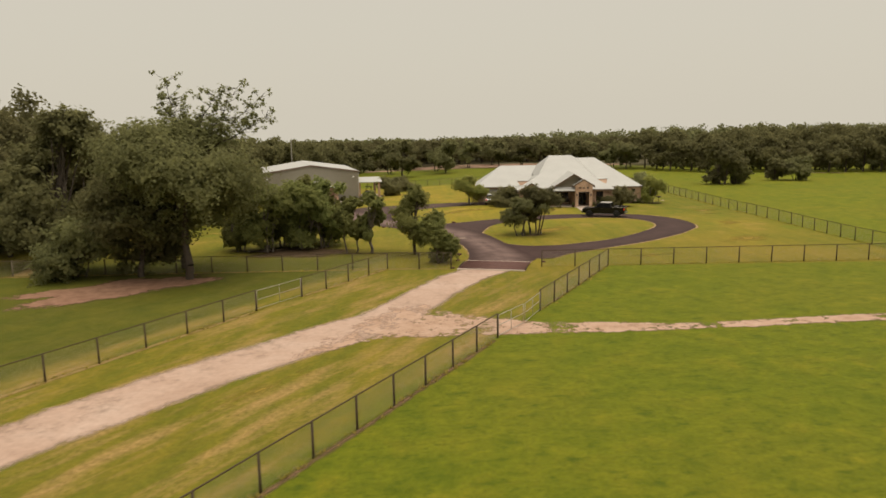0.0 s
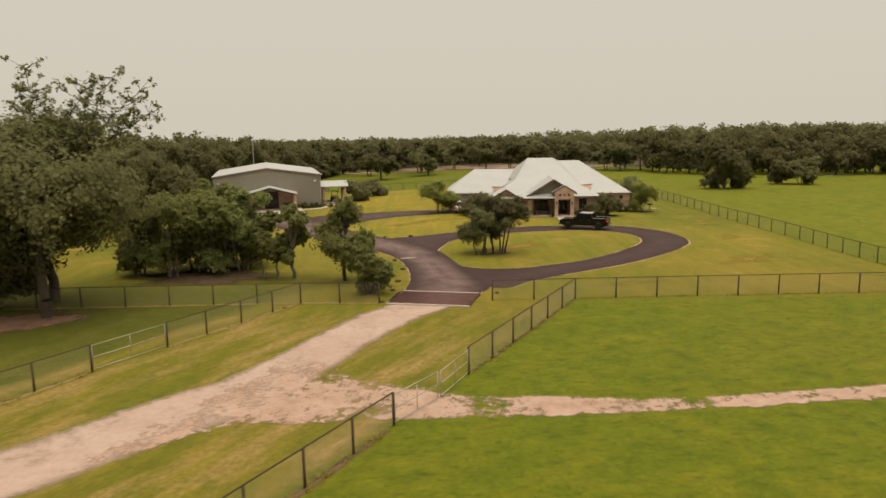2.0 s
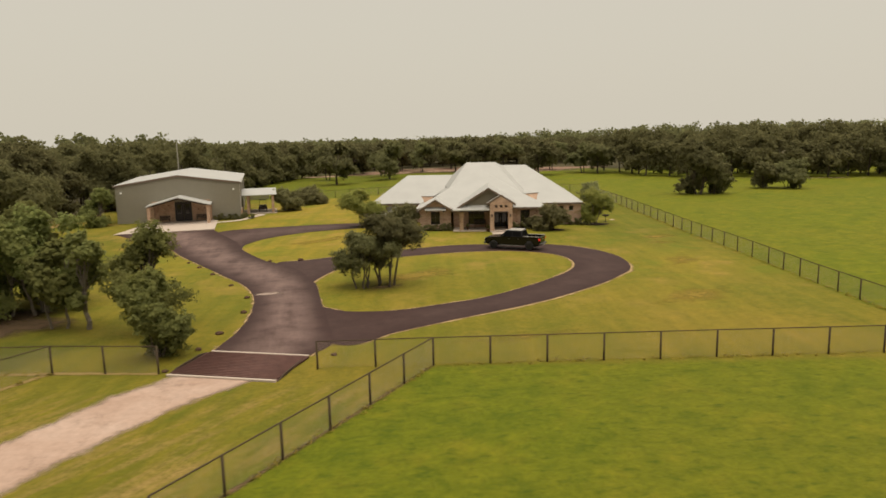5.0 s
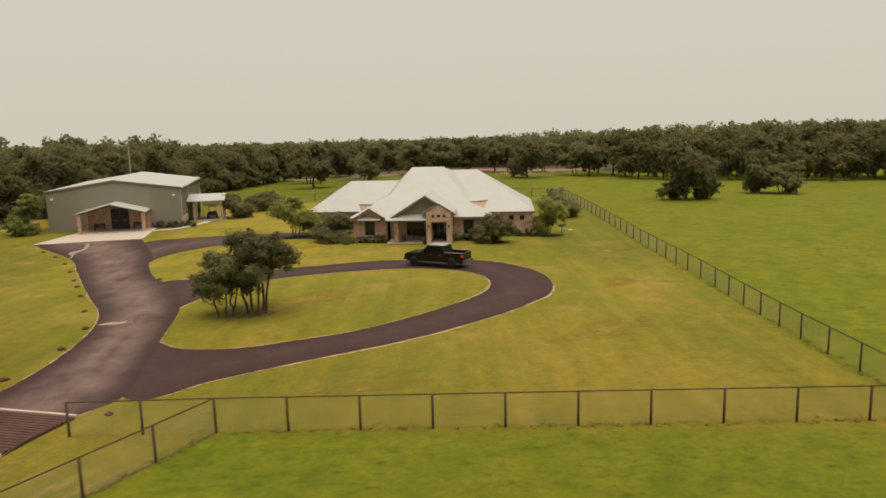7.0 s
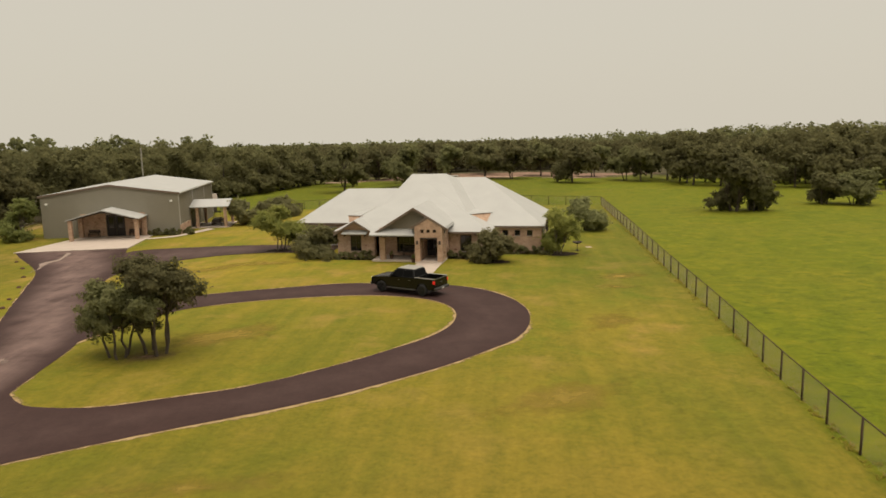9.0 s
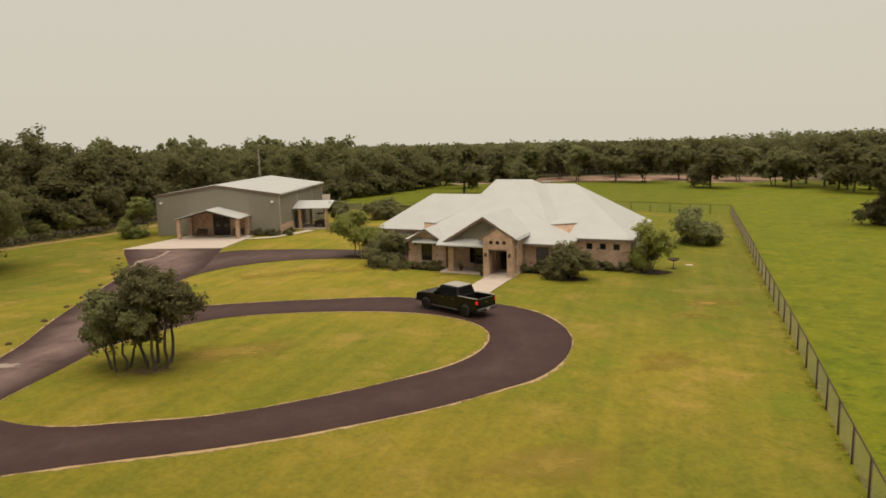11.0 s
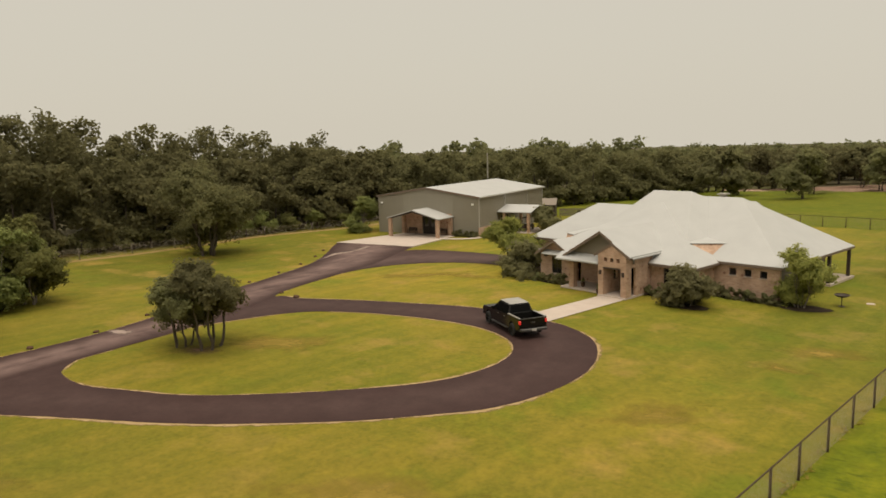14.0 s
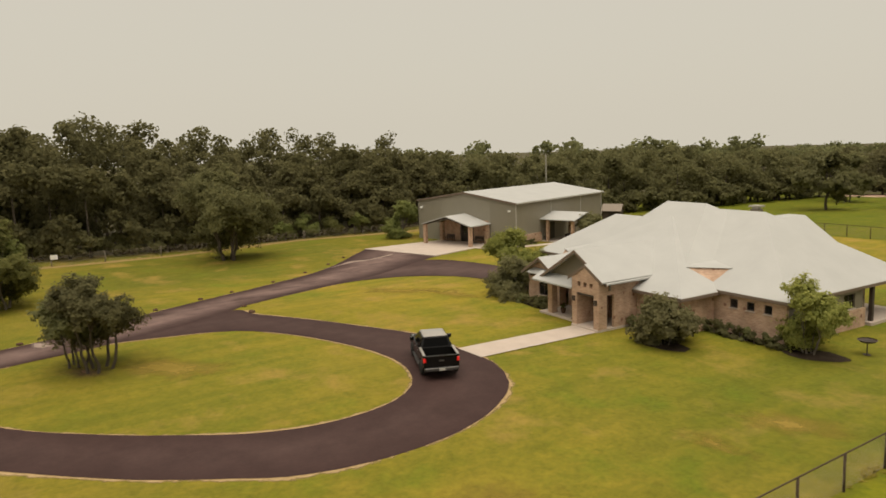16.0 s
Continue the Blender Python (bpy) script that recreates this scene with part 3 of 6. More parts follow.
# ---- walls with openings ----
def wall(parent, p0, p1, h, openings=(), thick=0.25, mat=None, name="wall", z0=-0.4, label=""):
    """A wall whose outer face runs from p0 to p1 with the outside on its right hand; openings are (from, to, sill, head)."""
    mat = mat or BRICK
    dx, dy = p1[0] - p0[0], p1[1] - p0[1]
    length = math.hypot(dx, dy)
    m = Matrix.Translation((p0[0], p0[1], 0)) @ Matrix.Rotation(math.atan2(dy, dx), 4, "Z")
    bm = bmesh.new()
    xs = sorted({0.0, length, *[v for o in openings for v in o[:2]]})
    zs = sorted({z0, h, *[v for o in openings for v in o[2:]]})
    solid = {}
    for i in range(len(xs) - 1):
        for k in range(len(zs) - 1):
            cx, cz = (xs[i] + xs[i + 1]) / 2, (zs[k] + zs[k + 1]) / 2
            solid[i, k] = not any(a < cx < b and lo < cz < hi for a, b, lo, hi in openings)
    vert = {(i, k, t): bm.verts.new((x, thick * t, z)) for i, x in enumerate(xs) for k, z in enumerate(zs) for t in (0, 1)}
    for (i, k), full in solid.items():
        if not full:
            continue
        for t in (0, 1):
            bm.faces.new([vert[q] for q in ((i, k, t), (i + 1, k, t), (i + 1, k + 1, t), (i, k + 1, t))])
        for di, dk, e in ((-1, 0, ((i, k), (i, k + 1))), (1, 0, ((i + 1, k), (i + 1, k + 1))), (0, -1, ((i, k), (i + 1, k))), (0, 1, ((i, k + 1), (i + 1, k + 1)))):
            if not solid.get((i + di, k + dk)):
                (a, b), (c, d) = e
                bm.faces.new([vert[q] for q in ((a, b, 0), (c, d, 0), (c, d, 1), (a, b, 1))])
    for v in [v for v in bm.verts if not v.link_faces]:
        bm.verts.remove(v)
    bm.transform(m)
    part(name, bm, mat, parent, label)
    return m


def window(parent, m, a, b, lo, hi, cols=1, rows=2, mat=None):
    """A window set back in its opening: frame, panes, bars and sill."""
    fr = bmesh.new()
    w = 0.07
    for d in ((a, a + w, 0.08, 0.16, lo, hi), (b - w, b, 0.08, 0.16, lo, hi), (a + w, b - w, 0.08, 0.16, lo, lo + w), (a + w, b - w, 0.08, 0.16, hi - w, hi)):
        box(fr, *d)
    for k in range(1, cols):
        x = a + (b - a) * k / cols
        box(fr, x - 0.02, x + 0.02, 0.09, 0.15, lo + w, hi - w)
    for k in range(1, rows):
        z = lo + (hi - lo) * k / rows
        box(fr, a + w, b - w, 0.095, 0.145, z - 0.02, z + 0.02)
    fr.transform(m)
    f = part("window", fr, mat or TIMBER, parent, "dark framed window")
    g = bmesh.new()
    box(g, a + w, b - w, 0.11, 0.13, lo + w, hi - w)
    g.transform(m)
    part("pane", g, GLASS, f)
    s = bmesh.new()
    box(s, a - 0.06, b + 0.06, -0.05, 0.1, lo - 0.07, lo)
    s.transform(m)
    part("sill", s, CONCRETE, f)
    return f


def hip(parent, u0, u1, v0, v1, r0, r1, ze, zr, rv=None, mat=None):
    """A hipped roof over a rectangle; its ridge runs from r0 to r1 along x at y = rv."""
    bm = bmesh.new()
    rv = (v0 + v1) / 2 if rv is None else rv
    lo = [bm.verts.new((x, y, ze - 0.2)) for x, y in ((u0, v0), (u1, v0), (u1, v1), (u0, v1))]
    hi = [bm.verts.new((x, y, ze)) for x, y in ((u0, v0), (u1, v0), (u1, v1), (u0, v1))]
    a, b = bm.verts.new((r0, rv, zr)), bm.verts.new((r1, rv, zr))
    bm.faces.new(lo[::-1])
    for i in range(4):
        bm.faces.new((lo[i], lo[(i + 1) % 4], hi[(i + 1) % 4], hi[i]))
    bm.faces.new((hi[0], hi[1], b, a))
    bm.faces.new((hi[1], hi[2], b))
    bm.faces.new((hi[2], hi[3], a, b))
    bm.faces.new((hi[3], hi[0], a))
    r = part("roof", bm, mat or ROOF, parent, "white standing-seam metal roof")
    fb = bmesh.new()
    t = 0.025
    for x0, x1, y0, y1 in ((u0 - t, u1 + t, v0 - t, v0 - 0.003), (u0 - t, u1 + t, v1 + 0.003, v1 + t), (u0 - t, u0 - 0.003, v0, v1), (u1 + 0.003, u1 + t, v0, v1)):
        box(fb, x0, x1, y0, y1, ze - 0.22, ze - 0.03)
    part("fascia", fb, FASCIA, r, "brown fascia board")
    return r


def slope(parent, p, q, back, thick=0.1, mat=None, name="roof", label="white standing-seam metal roof"):
    """A roof slab: its lower front corner p, upper front corner q, both carried back along y."""
    bm = bmesh.new()
    lower = [(p[0], p[1], p[2] - thick), (q[0], q[1], q[2] - thick), (q[0], back, q[2] - thick), (p[0], back, p[2] - thick)]
    upper = [(x, y, z + thick) for x, y, z in lower]
    hull(bm, lower, upper)
    return part(name, bm, mat or ROOF, parent, label)


def bargeboard(parent, pts, y, mat=None):
    """Boards along a gable's edge."""
    bm = bmesh.new()
    for (x0, z0), (x1, z1) in zip(pts, pts[1:]):
        hull(bm, [(x0, y, z0 - 0.24), (x1, y, z1 - 0.24), (x1, y + 0.035, z1 - 0.24), (x0, y + 0.035, z0 - 0.24)],
             [(x0, y, z0 - 0.01), (x1, y, z1 - 0.01), (x1, y + 0.035, z1 - 0.01), (x0, y + 0.035, z0 - 0.01)])
    return part("bargeboard", bm, mat or FASCIA, parent, "brown gable board")


# ---- the ranch house ----
house = thing("ranch_house", pose(23.8, 112.0, -0.2, 0, 0, -3), "tan brick ranch house with a white metal hip roof", "house")
E_ = 2.65
bay = wall(house, (-11.4, 2.9), (-7.5, 2.9), 2.75, [(1.35, 2.5, 0.65, 2.25)])
window(house, bay, 1.35, 2.5, 0.65, 2.25, 2, 2)
wall(house, (-11.4, 10.1), (-11.4, 3.15), E_)
wall(house, (-7.5, 3.15), (-7.5, 3.6), E_)
pw = wall(house, (-7.25, 3.6), (-2.7, 3.6), E_ + 0.3, [(1.9, 3.9, 0.5, 2.15)])
window(house, pw, 1.9, 3.9, 0.5, 2.15, 3, 2)
wall(house, (-2.7, 3.6), (0.0, 3.6), 3.2, [(0.42, 2.28, 0.16, 2.6)])
mw = wall(house, (0.0, 3.6), (3.8, 3.6), E_, [(1.15, 2.3, 0.6, 2.25)])
window(house, mw, 1.15, 2.3, 0.6, 2.25, 2, 2)
wall(house, (3.8, 3.85), (3.8, 6.9), E_)
ww = wall(house, (3.8, 6.9), (9.1, 6.9), E_, [(1.25, 1.83, 1.72, 2.3), (2.5, 3.08, 1.72, 2.3), (3.75, 4.33, 1.72, 2.3)])
for a in (1.25, 2.5, 3.75):
    window(house, ww, a, a + 0.58, 1.72, 2.3, 1, 1)
rw = wall(house, (9.1, 7.15), (9.1, 15.5), E_, [(2.4, 3.3, 1.3, 2.3), (5.9, 7.2, 1.3, 2.3)], mat=TAUPE, label="taupe board siding above brick")
window(house, rw, 2.4, 3.3, 1.3, 2.3, 1, 2)
window(house, rw, 5.9, 7.2, 1.3, 2.3, 2, 2)
boxes("wainscot", BRICK, house, (9.103, 9.2, 7.15, 15.5, -0.4, 1.2), label="brick wainscot")
wall(house, (9.1, 15.5), (4.0, 15.5), E_)
wall(house, (4.0, 15.75), (4.0, 21.0), E_)
wall(house, (4.0, 21.0), (-18.1, 21.0), E_)
wall(house, (-18.1, 21.0), (-18.1, 10.35), E_)
wall(house, (-18.1, 10.1), (-11.65, 10.1), E_, [(1.6, 4.2, 0.0, 2.2)])
boxes("garage_door", TRIM, house, (-16.5, -13.9, 10.2, 10.26, 0.0, 2.2), label="pale sectional garage door")
# entrance door with its side light
for x0, x1, hx in ((-2.28, -1.37, -1.47), (-1.33, -0.42, -1.27)):
    door = boxes("front_door", DARKWOOD, house, (x0, x1, 3.68, 3.74, 0.16, 2.6), label="dark wooden front door leaf")
    boxes("handle", GALV, door, (hx - 0.02, hx + 0.02, 3.6, 3.68, 1.0, 1.3))
    boxes("door_glass", GLASS, door, (x0 + 0.22, x1 - 0.22, 3.665, 3.68, 0.7, 2.35))
# hips
hip(house, -11.9, 4.3, 3.1, 21.5, -3.9, -3.7, E_, 6.85, 11.2)
crest = bmesh.new()
c0, c1, c2, c3, r0, r1 = [crest.verts.new(p) for p in ((-8.0, 7.6, 4.6), (1.6, 6.53, 3.95), (3.2, 17.15, 5.0), (-9.2, 17.6, 4.7), (-5.7, 12.9, 7.8), (-1.8, 12.9, 7.8))]
for f in ((c0, c1, r1, r0), (c1, c2, r1), (c2, c3, r0, r1), (c3, c0, r0), (c0, c3, c2), (c0, c2, c1)):
    crest.faces.new(f)
part("roof", crest, ROOF, house, "white standing-seam metal roof")
hip(house, -6.0, 9.35, 6.7, 21.3, -2.2, 2.4, E_ + 0.12, 7.3, 14.2)
hip(house, -18.6, -3.0, 9.6, 21.3, -14.1, -5.0, E_, 6.0, 15.4)
rear = bmesh.new()
prism(rear, [(-7.4, E_ - 0.2), (3.4, E_ - 0.2), (3.4, E_), (-1.35, 5.98), (-2.9, 5.98), (-7.4, E_)], 14.0, 25.0, "y")
part("roof", rear, ROOF, house, "white standing-seam metal roof")
rw2 = bmesh.new()
box(rw2, -7.0, 3.0, 20.8, 24.7, -0.3, E_ - 0.2)
part("wall", rw2, BRICK, house)
# big cross gable over the porch, with its siding and pent roof
slope(house, (-7.15, 0.35, 2.72), (-2.85, 0.35, 5.35), 9.4)
slope(house, (0.42, 0.35, 3.36), (-2.85, 0.35, 5.35), 9.4)
bargeboard(house, [(-7.15, 2.72), (-2.85, 5.35), (0.42, 3.36)], 0.31)
g = bmesh.new()
prism(g, [(-6.75, 2.8), (0.1, 2.8), (0.1, 3.45), (-2.85, 5.23), (-6.75, 2.86)], 0.9, 1.05, "y")
part("gable_siding", g, TAUPE, house, "taupe lap siding in the gable")
p = bmesh.new()
hull(p, [(-7.2, -0.05, 2.62), (-2.72, -0.05, 2.62), (-2.72, 0.9, 3.12), (-7.2, 0.9, 3.12)], [(-7.2, -0.05, 2.74), (-2.72, -0.05, 2.74), (-2.72, 0.9, 3.24), (-7.2, 0.9, 3.24)])
part("pent_roof", p, ROOF, house, "narrow white metal pent roof")
boxes("porch_beam", TIMBER, house, (-6.4, -2.72, 0.95, 1.2, 2.4, 2.78))
boxes("porch_ceiling", SOFFIT, house, (-6.9, -2.72, 0.9, 3.6, 2.8, 2.86))
boxes("porch_column", BRICK, house, (-6.4, -5.88, 0.82, 1.34, 0.15, 2.4), bevel=0.02)
boxes("porch_slab", CONCRETE, house, (-7.2, -2.72, 0.65, 3.6, -0.3, 0.15), bevel=0.02)
boxes("entry_slab", CONCRETE, house, (-2.7, 0.0, -0.1, 3.6, -0.3, 0.17), bevel=0.02)
# entrance portal
for a, b in ((-2.7, -2.2), (-0.5, 0.0)):
    boxes("pier", BRICK, house, (a, b, 0.0, 0.75, 0.17, 2.5))
    boxes("pier", BRICK, house, (a, b, 2.9, 3.58, 0.17, 2.5))
pg = bmesh.new()
xs = [-2.7, -2.1, -1.8, -1.51, -1.35, -1.19, -0.9, -0.6, 0.0]


def gab(x):
    return 4.42 - 0.62 * abs(x + 1.35)


cell, vert = {}, {}
for i in range(8):
    for k in range(3):
        cell[i, k] = k != 1 or i not in (1, 3, 4, 6)
for i, x in enumerate(xs):
    for k in range(4):
        for d in (0, 1):
            vert[i, k, d] = pg.verts.new((x, 0.3 * d, (2.5, 2.96, 3.27, gab(x))[k]))
for (i, k), full in cell.items():
    if not full:
        continue
    for d in (0, 1):
        pg.faces.new([vert[q] for q in ((i, k, d), (i + 1, k, d), (i + 1, k + 1, d), (i, k + 1, d))])
    for di, dk, (a, b), (c, d) in ((-1, 0, (i, k), (i, k + 1)), (1, 0, (i + 1, k), (i + 1, k + 1)), (0, -1, (i, k), (i + 1, k)), (0, 1, (i, k + 1), (i + 1, k + 1))):
        if not cell.get((i + di, k + dk)):
            pg.faces.new([vert[q] for q in ((a, b, 0), (c, d, 0), (c, d, 1), (a, b, 1))])
part("portal_gable", pg, BRICK, house, "brick gable with three small square openings")
wall(house, (-2.45, 2.9), (-2.45, 0.75), 2.5, [(0.8, 1.35, 1.2, 2.1)], 0.2, name="portal_wall", z0=0.17)
wall(house, (-0.05, 1.45), (-0.05, 2.9), 2.5, (), 0.2, name="portal_wall", z0=0.17)
boxes("lintel", TIMBER, house, (-2.2, -0.5, 0.02, 0.28, 2.36, 2.5))
boxes("side_beam", BRICK, house, (-2.7, -2.4, 0.3, 3.6, 2.5, 3.3), (-0.3, 0.0, 0.3, 3.6, 2.5, 3.3))
boxes("portal_ceiling", SOFFIT, house, (-2.4, -0.3, 0.3, 3.6, 3.2, 3.26))
slope(house, (-3.1, 0.0, 3.5), (-1.38, 0.0, 4.55), 7.4)
slope(house, (0.34, 0.0, 3.5), (-1.38, 0.0, 4.55), 7.4)
bargeboard(house, [(-3.1, 3.5), (-1.38, 4.55), (0.34, 3.5)], -0.035, FASCIA)
for x in (-2.45, -0.25):
    boxes("wall_lantern", TIMBER, house, (x - 0.09, x + 0.09, -0.14, 0.0, 1.85, 2.2), label="dark wall lantern")
# window bay gable
slope(house, (-11.65, 2.35, 2.46), (-9.43, 2.35, 3.83), 8.5)
slope(house, (-7.21, 2.35, 2.46), (-9.43, 2.35, 3.83), 8.5)
bargeboard(house, [(-11.65, 2.46), (-9.43, 3.83), (-7.21, 2.46)], 2.31)
bg = bmesh.new()
prism(bg, [(-11.4, 2.4), (-7.5, 2.4), (-7.5, 2.55), (-9.43, 3.7), (-11.4, 2.55)], 2.903, 3.1, "y")
part("gable_brick", bg, BRICK, house)
pr = bmesh.new()
hull(pr, [(-10.75, 2.2, 2.42), (-8.15, 2.2, 2.42), (-8.15, 2.9, 2.72), (-10.75, 2.9, 2.72)], [(-10.75, 2.2, 2.5), (-8.15, 2.2, 2.5), (-8.15, 2.9, 2.8), (-10.75, 2.9, 2.8)])
part("pent_roof", pr, ROOF, house, "narrow white metal pent roof")
for x in (-10.5, -8.4):
    boxes("bracket", TIMBER, house, (x - 0.05, x + 0.05, 2.35, 2.9, 2.2, 2.42))
# brick cheek in the valley of the roof, capped by a small slope
for pts, top in ((((1.75, 6.6, 3.98), (3.95, 8.85, 3.92), (3.5, 7.05, 2.86)), (0.9, 9.7, 4.4)), (((-9.75, 5.9, 3.88), (-11.5, 7.0, 3.8), (-10.9, 5.6, 2.9)), (-8.8, 8.6, 4.5))):
    ck = bmesh.new()
    inner = [(x * 0.5 + top[0] * 0.5, y * 0.5 + top[1] * 0.5, z - 0.1) for x, y, z in pts]
    hull(ck, [pts[0], pts[1], pts[2]], inner)
    part("valley_cheek", ck, BRICK, house, "brick cheek between two roof slopes")
    cc = bmesh.new()
    a, b = [Vector((p[0] + (p[0] - top[0]) * 0.04, p[1] + (p[1] - top[1]) * 0.04, p[2])) for p in pts[:2]]
    t_ = Vector(top)
    hull(cc, [a, b, t_], [v + Vector((0, 0, 0.035)) for v in (a, b, t_)])
    part("roof", cc, ROOF, house, "white standing-seam metal roof")
# rear porch corner and flue
boxes("porch_column", TIMBER, house, (9.0, 9.25, 20.6, 20.85, 0.1, 2.5), (9.0, 9.25, 16.2, 16.45, 0.1, 2.5))
boxes("porch_slab", CONCRETE, house, (4.25, 9.5, 15.75, 21.2, -0.3, 0.1))
boxes("chimney", TAUPE, house, (-2.3, -1.6, 18.9, 19.6, 3.5, 6.9), label="sided chimney with a metal cap")
boxes("chimney_cap", GALV, house, (-2.4, -1.5, 18.8, 19.7, 7.05, 7.2), (-2.2, -1.7, 19.0, 19.5, 6.9, 7.05))
ribbon("front_walk", [(21.0, 102.3), (21.1, 106), (21.35, 112.2)], [(23.5, 102.3), (23.55, 106), (23.75, 112.0)], 20, 3, CONCRETE, 0.05, "pale concrete front walk", "walk", False, 0.1)

# ---- barn ----
W_, L_, H_, A_ = 17.95, 22.9, 5.72, 7.0
barn = thing("metal_barn", pose(-33.68, 133.56, -1.02, 0, 0, 14.2), "grey-green metal barn with a white roof and brick entrance porch", "barn")
fw = bmesh.new()
prism(fw, [(0, -0.3), (8.3, -0.3), (8.3, 3.0), (10.7, 3.0), (10.7, -0.3), (W_, -0.3), (W_, H_), (W_ / 2, A_), (0, H_)], 0, 0.2, "y")
part("wall", fw, SIDING, barn, "grey-green ribbed metal siding")
bk = bmesh.new()
prism(bk, [(0, -0.3), (W_, -0.3), (W_, H_), (W_ / 2, A_), (0, H_)], L_ - 0.2, L_, "y")
part("wall", bk, SIDING, barn, "grey-green ribbed metal siding")
boxes("wall", SIDING, barn, (0, 0.2, 0.2, L_ - 0.2, -0.3, H_ - 0.03))
boxes("wall", SIDING, barn, (W_ - 0.2, W_, 0.2, L_ - 0.2, -0.3, H_ - 0.03))
rb = bmesh.new()
for k in range(90):
    x = 0.1 + k * 0.2
    if 4.7 < x < 13.7:
        continue
    box(rb, x, x + 0.03, -0.025, 0, 0.0, H_ + (A_ - H_) * (1 - abs(x - W_ / 2) / (W_ / 2)) - 0.25)
tagged(part("ribs", rb, SIDING, barn), kind="stuff")
rs = bmesh.new()
for k in range(114):
    y = 0.2 + k * 0.2
    box(rs, W_, W_ + 0.025, y, y + 0.03, 1.3 if y < 6 else 0.0, H_ - 0.1)
tagged(part("ribs", rs, SIDING, barn), kind="stuff")
for side in (0, 1):
    r = bmesh.new()
    x0, x1 = (-0.25, W_ / 2) if side == 0 else (W_ + 0.25, W_ / 2)
    z0 = H_ - 0.03
    hull(r, [(x0, -0.1, z0), (x1, -0.1, A_ + 0.02), (x1, L_ + 0.3, A_ + 0.02), (x0, L_ + 0.3, z0)],
         [(x0, -0.1, z0 + 0.1), (x1, -0.1, A_ + 0.12), (x1, L_ + 0.3, A_ + 0.12), (x0, L_ + 0.3, z0 + 0.1)])
    part("roof", r, SHEDROOF, barn, "white ribbed metal roof")
for xa, xb in ((-0.25, W_ / 2), (W_ + 0.25, W_ / 2)):
    r = bmesh.new()
    hull(r, [(xa, -0.16, H_ - 0.2), (xb, -0.16, A_ - 0.15), (xb, -0.11, A_ - 0.15), (xa, -0.11, H_ - 0.2)], [(xa, -0.16, H_ + 0.06), (xb, -0.16, A_ + 0.11), (xb, -0.11, A_ + 0.11), (xa, -0.11, H_ + 0.06)])
    part("rake_trim", r, FASCIA, barn, "brown rake trim")
boxes("gutter", TRIM, barn, (W_ + 0.25, W_ + 0.37, -0.1, L_ + 0.3, H_ - 0.12, H_ + 0.02))
boxes("downpipe", TRIM, barn, (W_ + 0.03, W_ + 0.13, 0.02, 0.12, 0, H_), (W_ + 0.03, W_ + 0.13, 8.4, 8.5, 3.8, H_), (W_ + 0.03, W_ + 0.13, 16.4, 16.5, 0, H_), (W_ + 0.03, W_ + 0.13, L_ - 0.3, L_ - 0.2, 0, H_))
boxes("wainscot", BRICK, barn, (W_ + 0.002, W_ + 0.14, -0.12, 6.0, -0.3, 1.3), (W_ - 2.2, W_, -0.12, -0.03, -0.3, 0.05), label="brick wainscot")
for x in (0.8, W_ - 0.9):
    boxes("floodlight", WHITE, barn, (x - 0.14, x + 0.14, -0.3, 0.0, 4.55, 4.8), label="small white floodlight")
dd = boxes("barn_door", DARKWOOD, barn, (8.3, 9.48, 0.08, 0.15, -0.05, 3.0), (9.52, 10.7, 0.08, 0.15, -0.05, 3.0), label="dark wooden double door")
boxes("door_glass", GLASS, dd, (8.6, 9.2, 0.06, 0.08, 1.2, 2.6), (9.8, 10.4, 0.06, 0.08, 1.2, 2.6))
# brick entrance porch
boxes("porch_wall", BRICK, barn, (5.0, 8.25, -0.14, -0.03, -0.05, 3.2), (10.75, 13.4, -0.14, -0.03, -0.05, 3.2), label="brick wall inside the porch")
for x in (4.8, 13.1):
    boxes("porch_column", BRICK, barn, (x + 0.05, x + 0.5, -4.2, -3.75, -0.05, 2.75), label="brick porch column")
    boxes("porch_column", BRICK, barn, (x, x + 0.55, -0.65, -0.15, -0.05, 2.75), label="brick porch column")
for xa, xb in ((4.65, 9.22), (13.8, 9.22)):
    r = bmesh.new()
    hull(r, [(xa, -4.4, 2.72), (xb, -4.4, 3.95), (xb, -0.03, 3.95), (xa, -0.03, 2.72)], [(xa, -4.4, 2.86), (xb, -4.4, 4.09), (xb, -0.03, 4.09), (xa, -0.03, 2.86)])
    part("porch_roof", r, SHEDROOF, barn, "white metal porch roof")
pc = bmesh.new()
prism(pc, [(4.8, 2.6), (9.22, 3.72), (13.65, 2.6), (13.65, 2.8), (9.22, 3.92), (4.8, 2.8)], -4.15, -4.0, "y")
part("porch_beam", pc, TIMBER, barn)
# lean-to on the side
for ya, yb in ((5.7, 9.1), (12.5, 9.1)):
    r = bmesh.new()
    hull(r, [(W_ + 0.03, ya, 3.0), (23.6, ya, 3.0), (23.6, yb, 3.85), (W_ + 0.03, yb, 3.85)], [(W_ + 0.03, ya, 3.12), (23.6, ya, 3.12), (23.6, yb, 3.97), (W_ + 0.03, yb, 3.97)])
    part("leanto_roof", r, SHEDROOF, barn, "white metal lean-to roof")
for x, y in ((19.0, 6.2), (23.0, 6.2), (23.0, 12.0), (19.0, 12.0)):
    boxes("leanto_post", BRICK, barn, (x - 0.2, x + 0.2, y - 0.2, y + 0.2, -0.1, 3.02))
lg = bmesh.new()
prism(lg, [(6.2, 3.0), (12.0, 3.0), (9.1, 3.75)], 23.1, 23.2, "x")
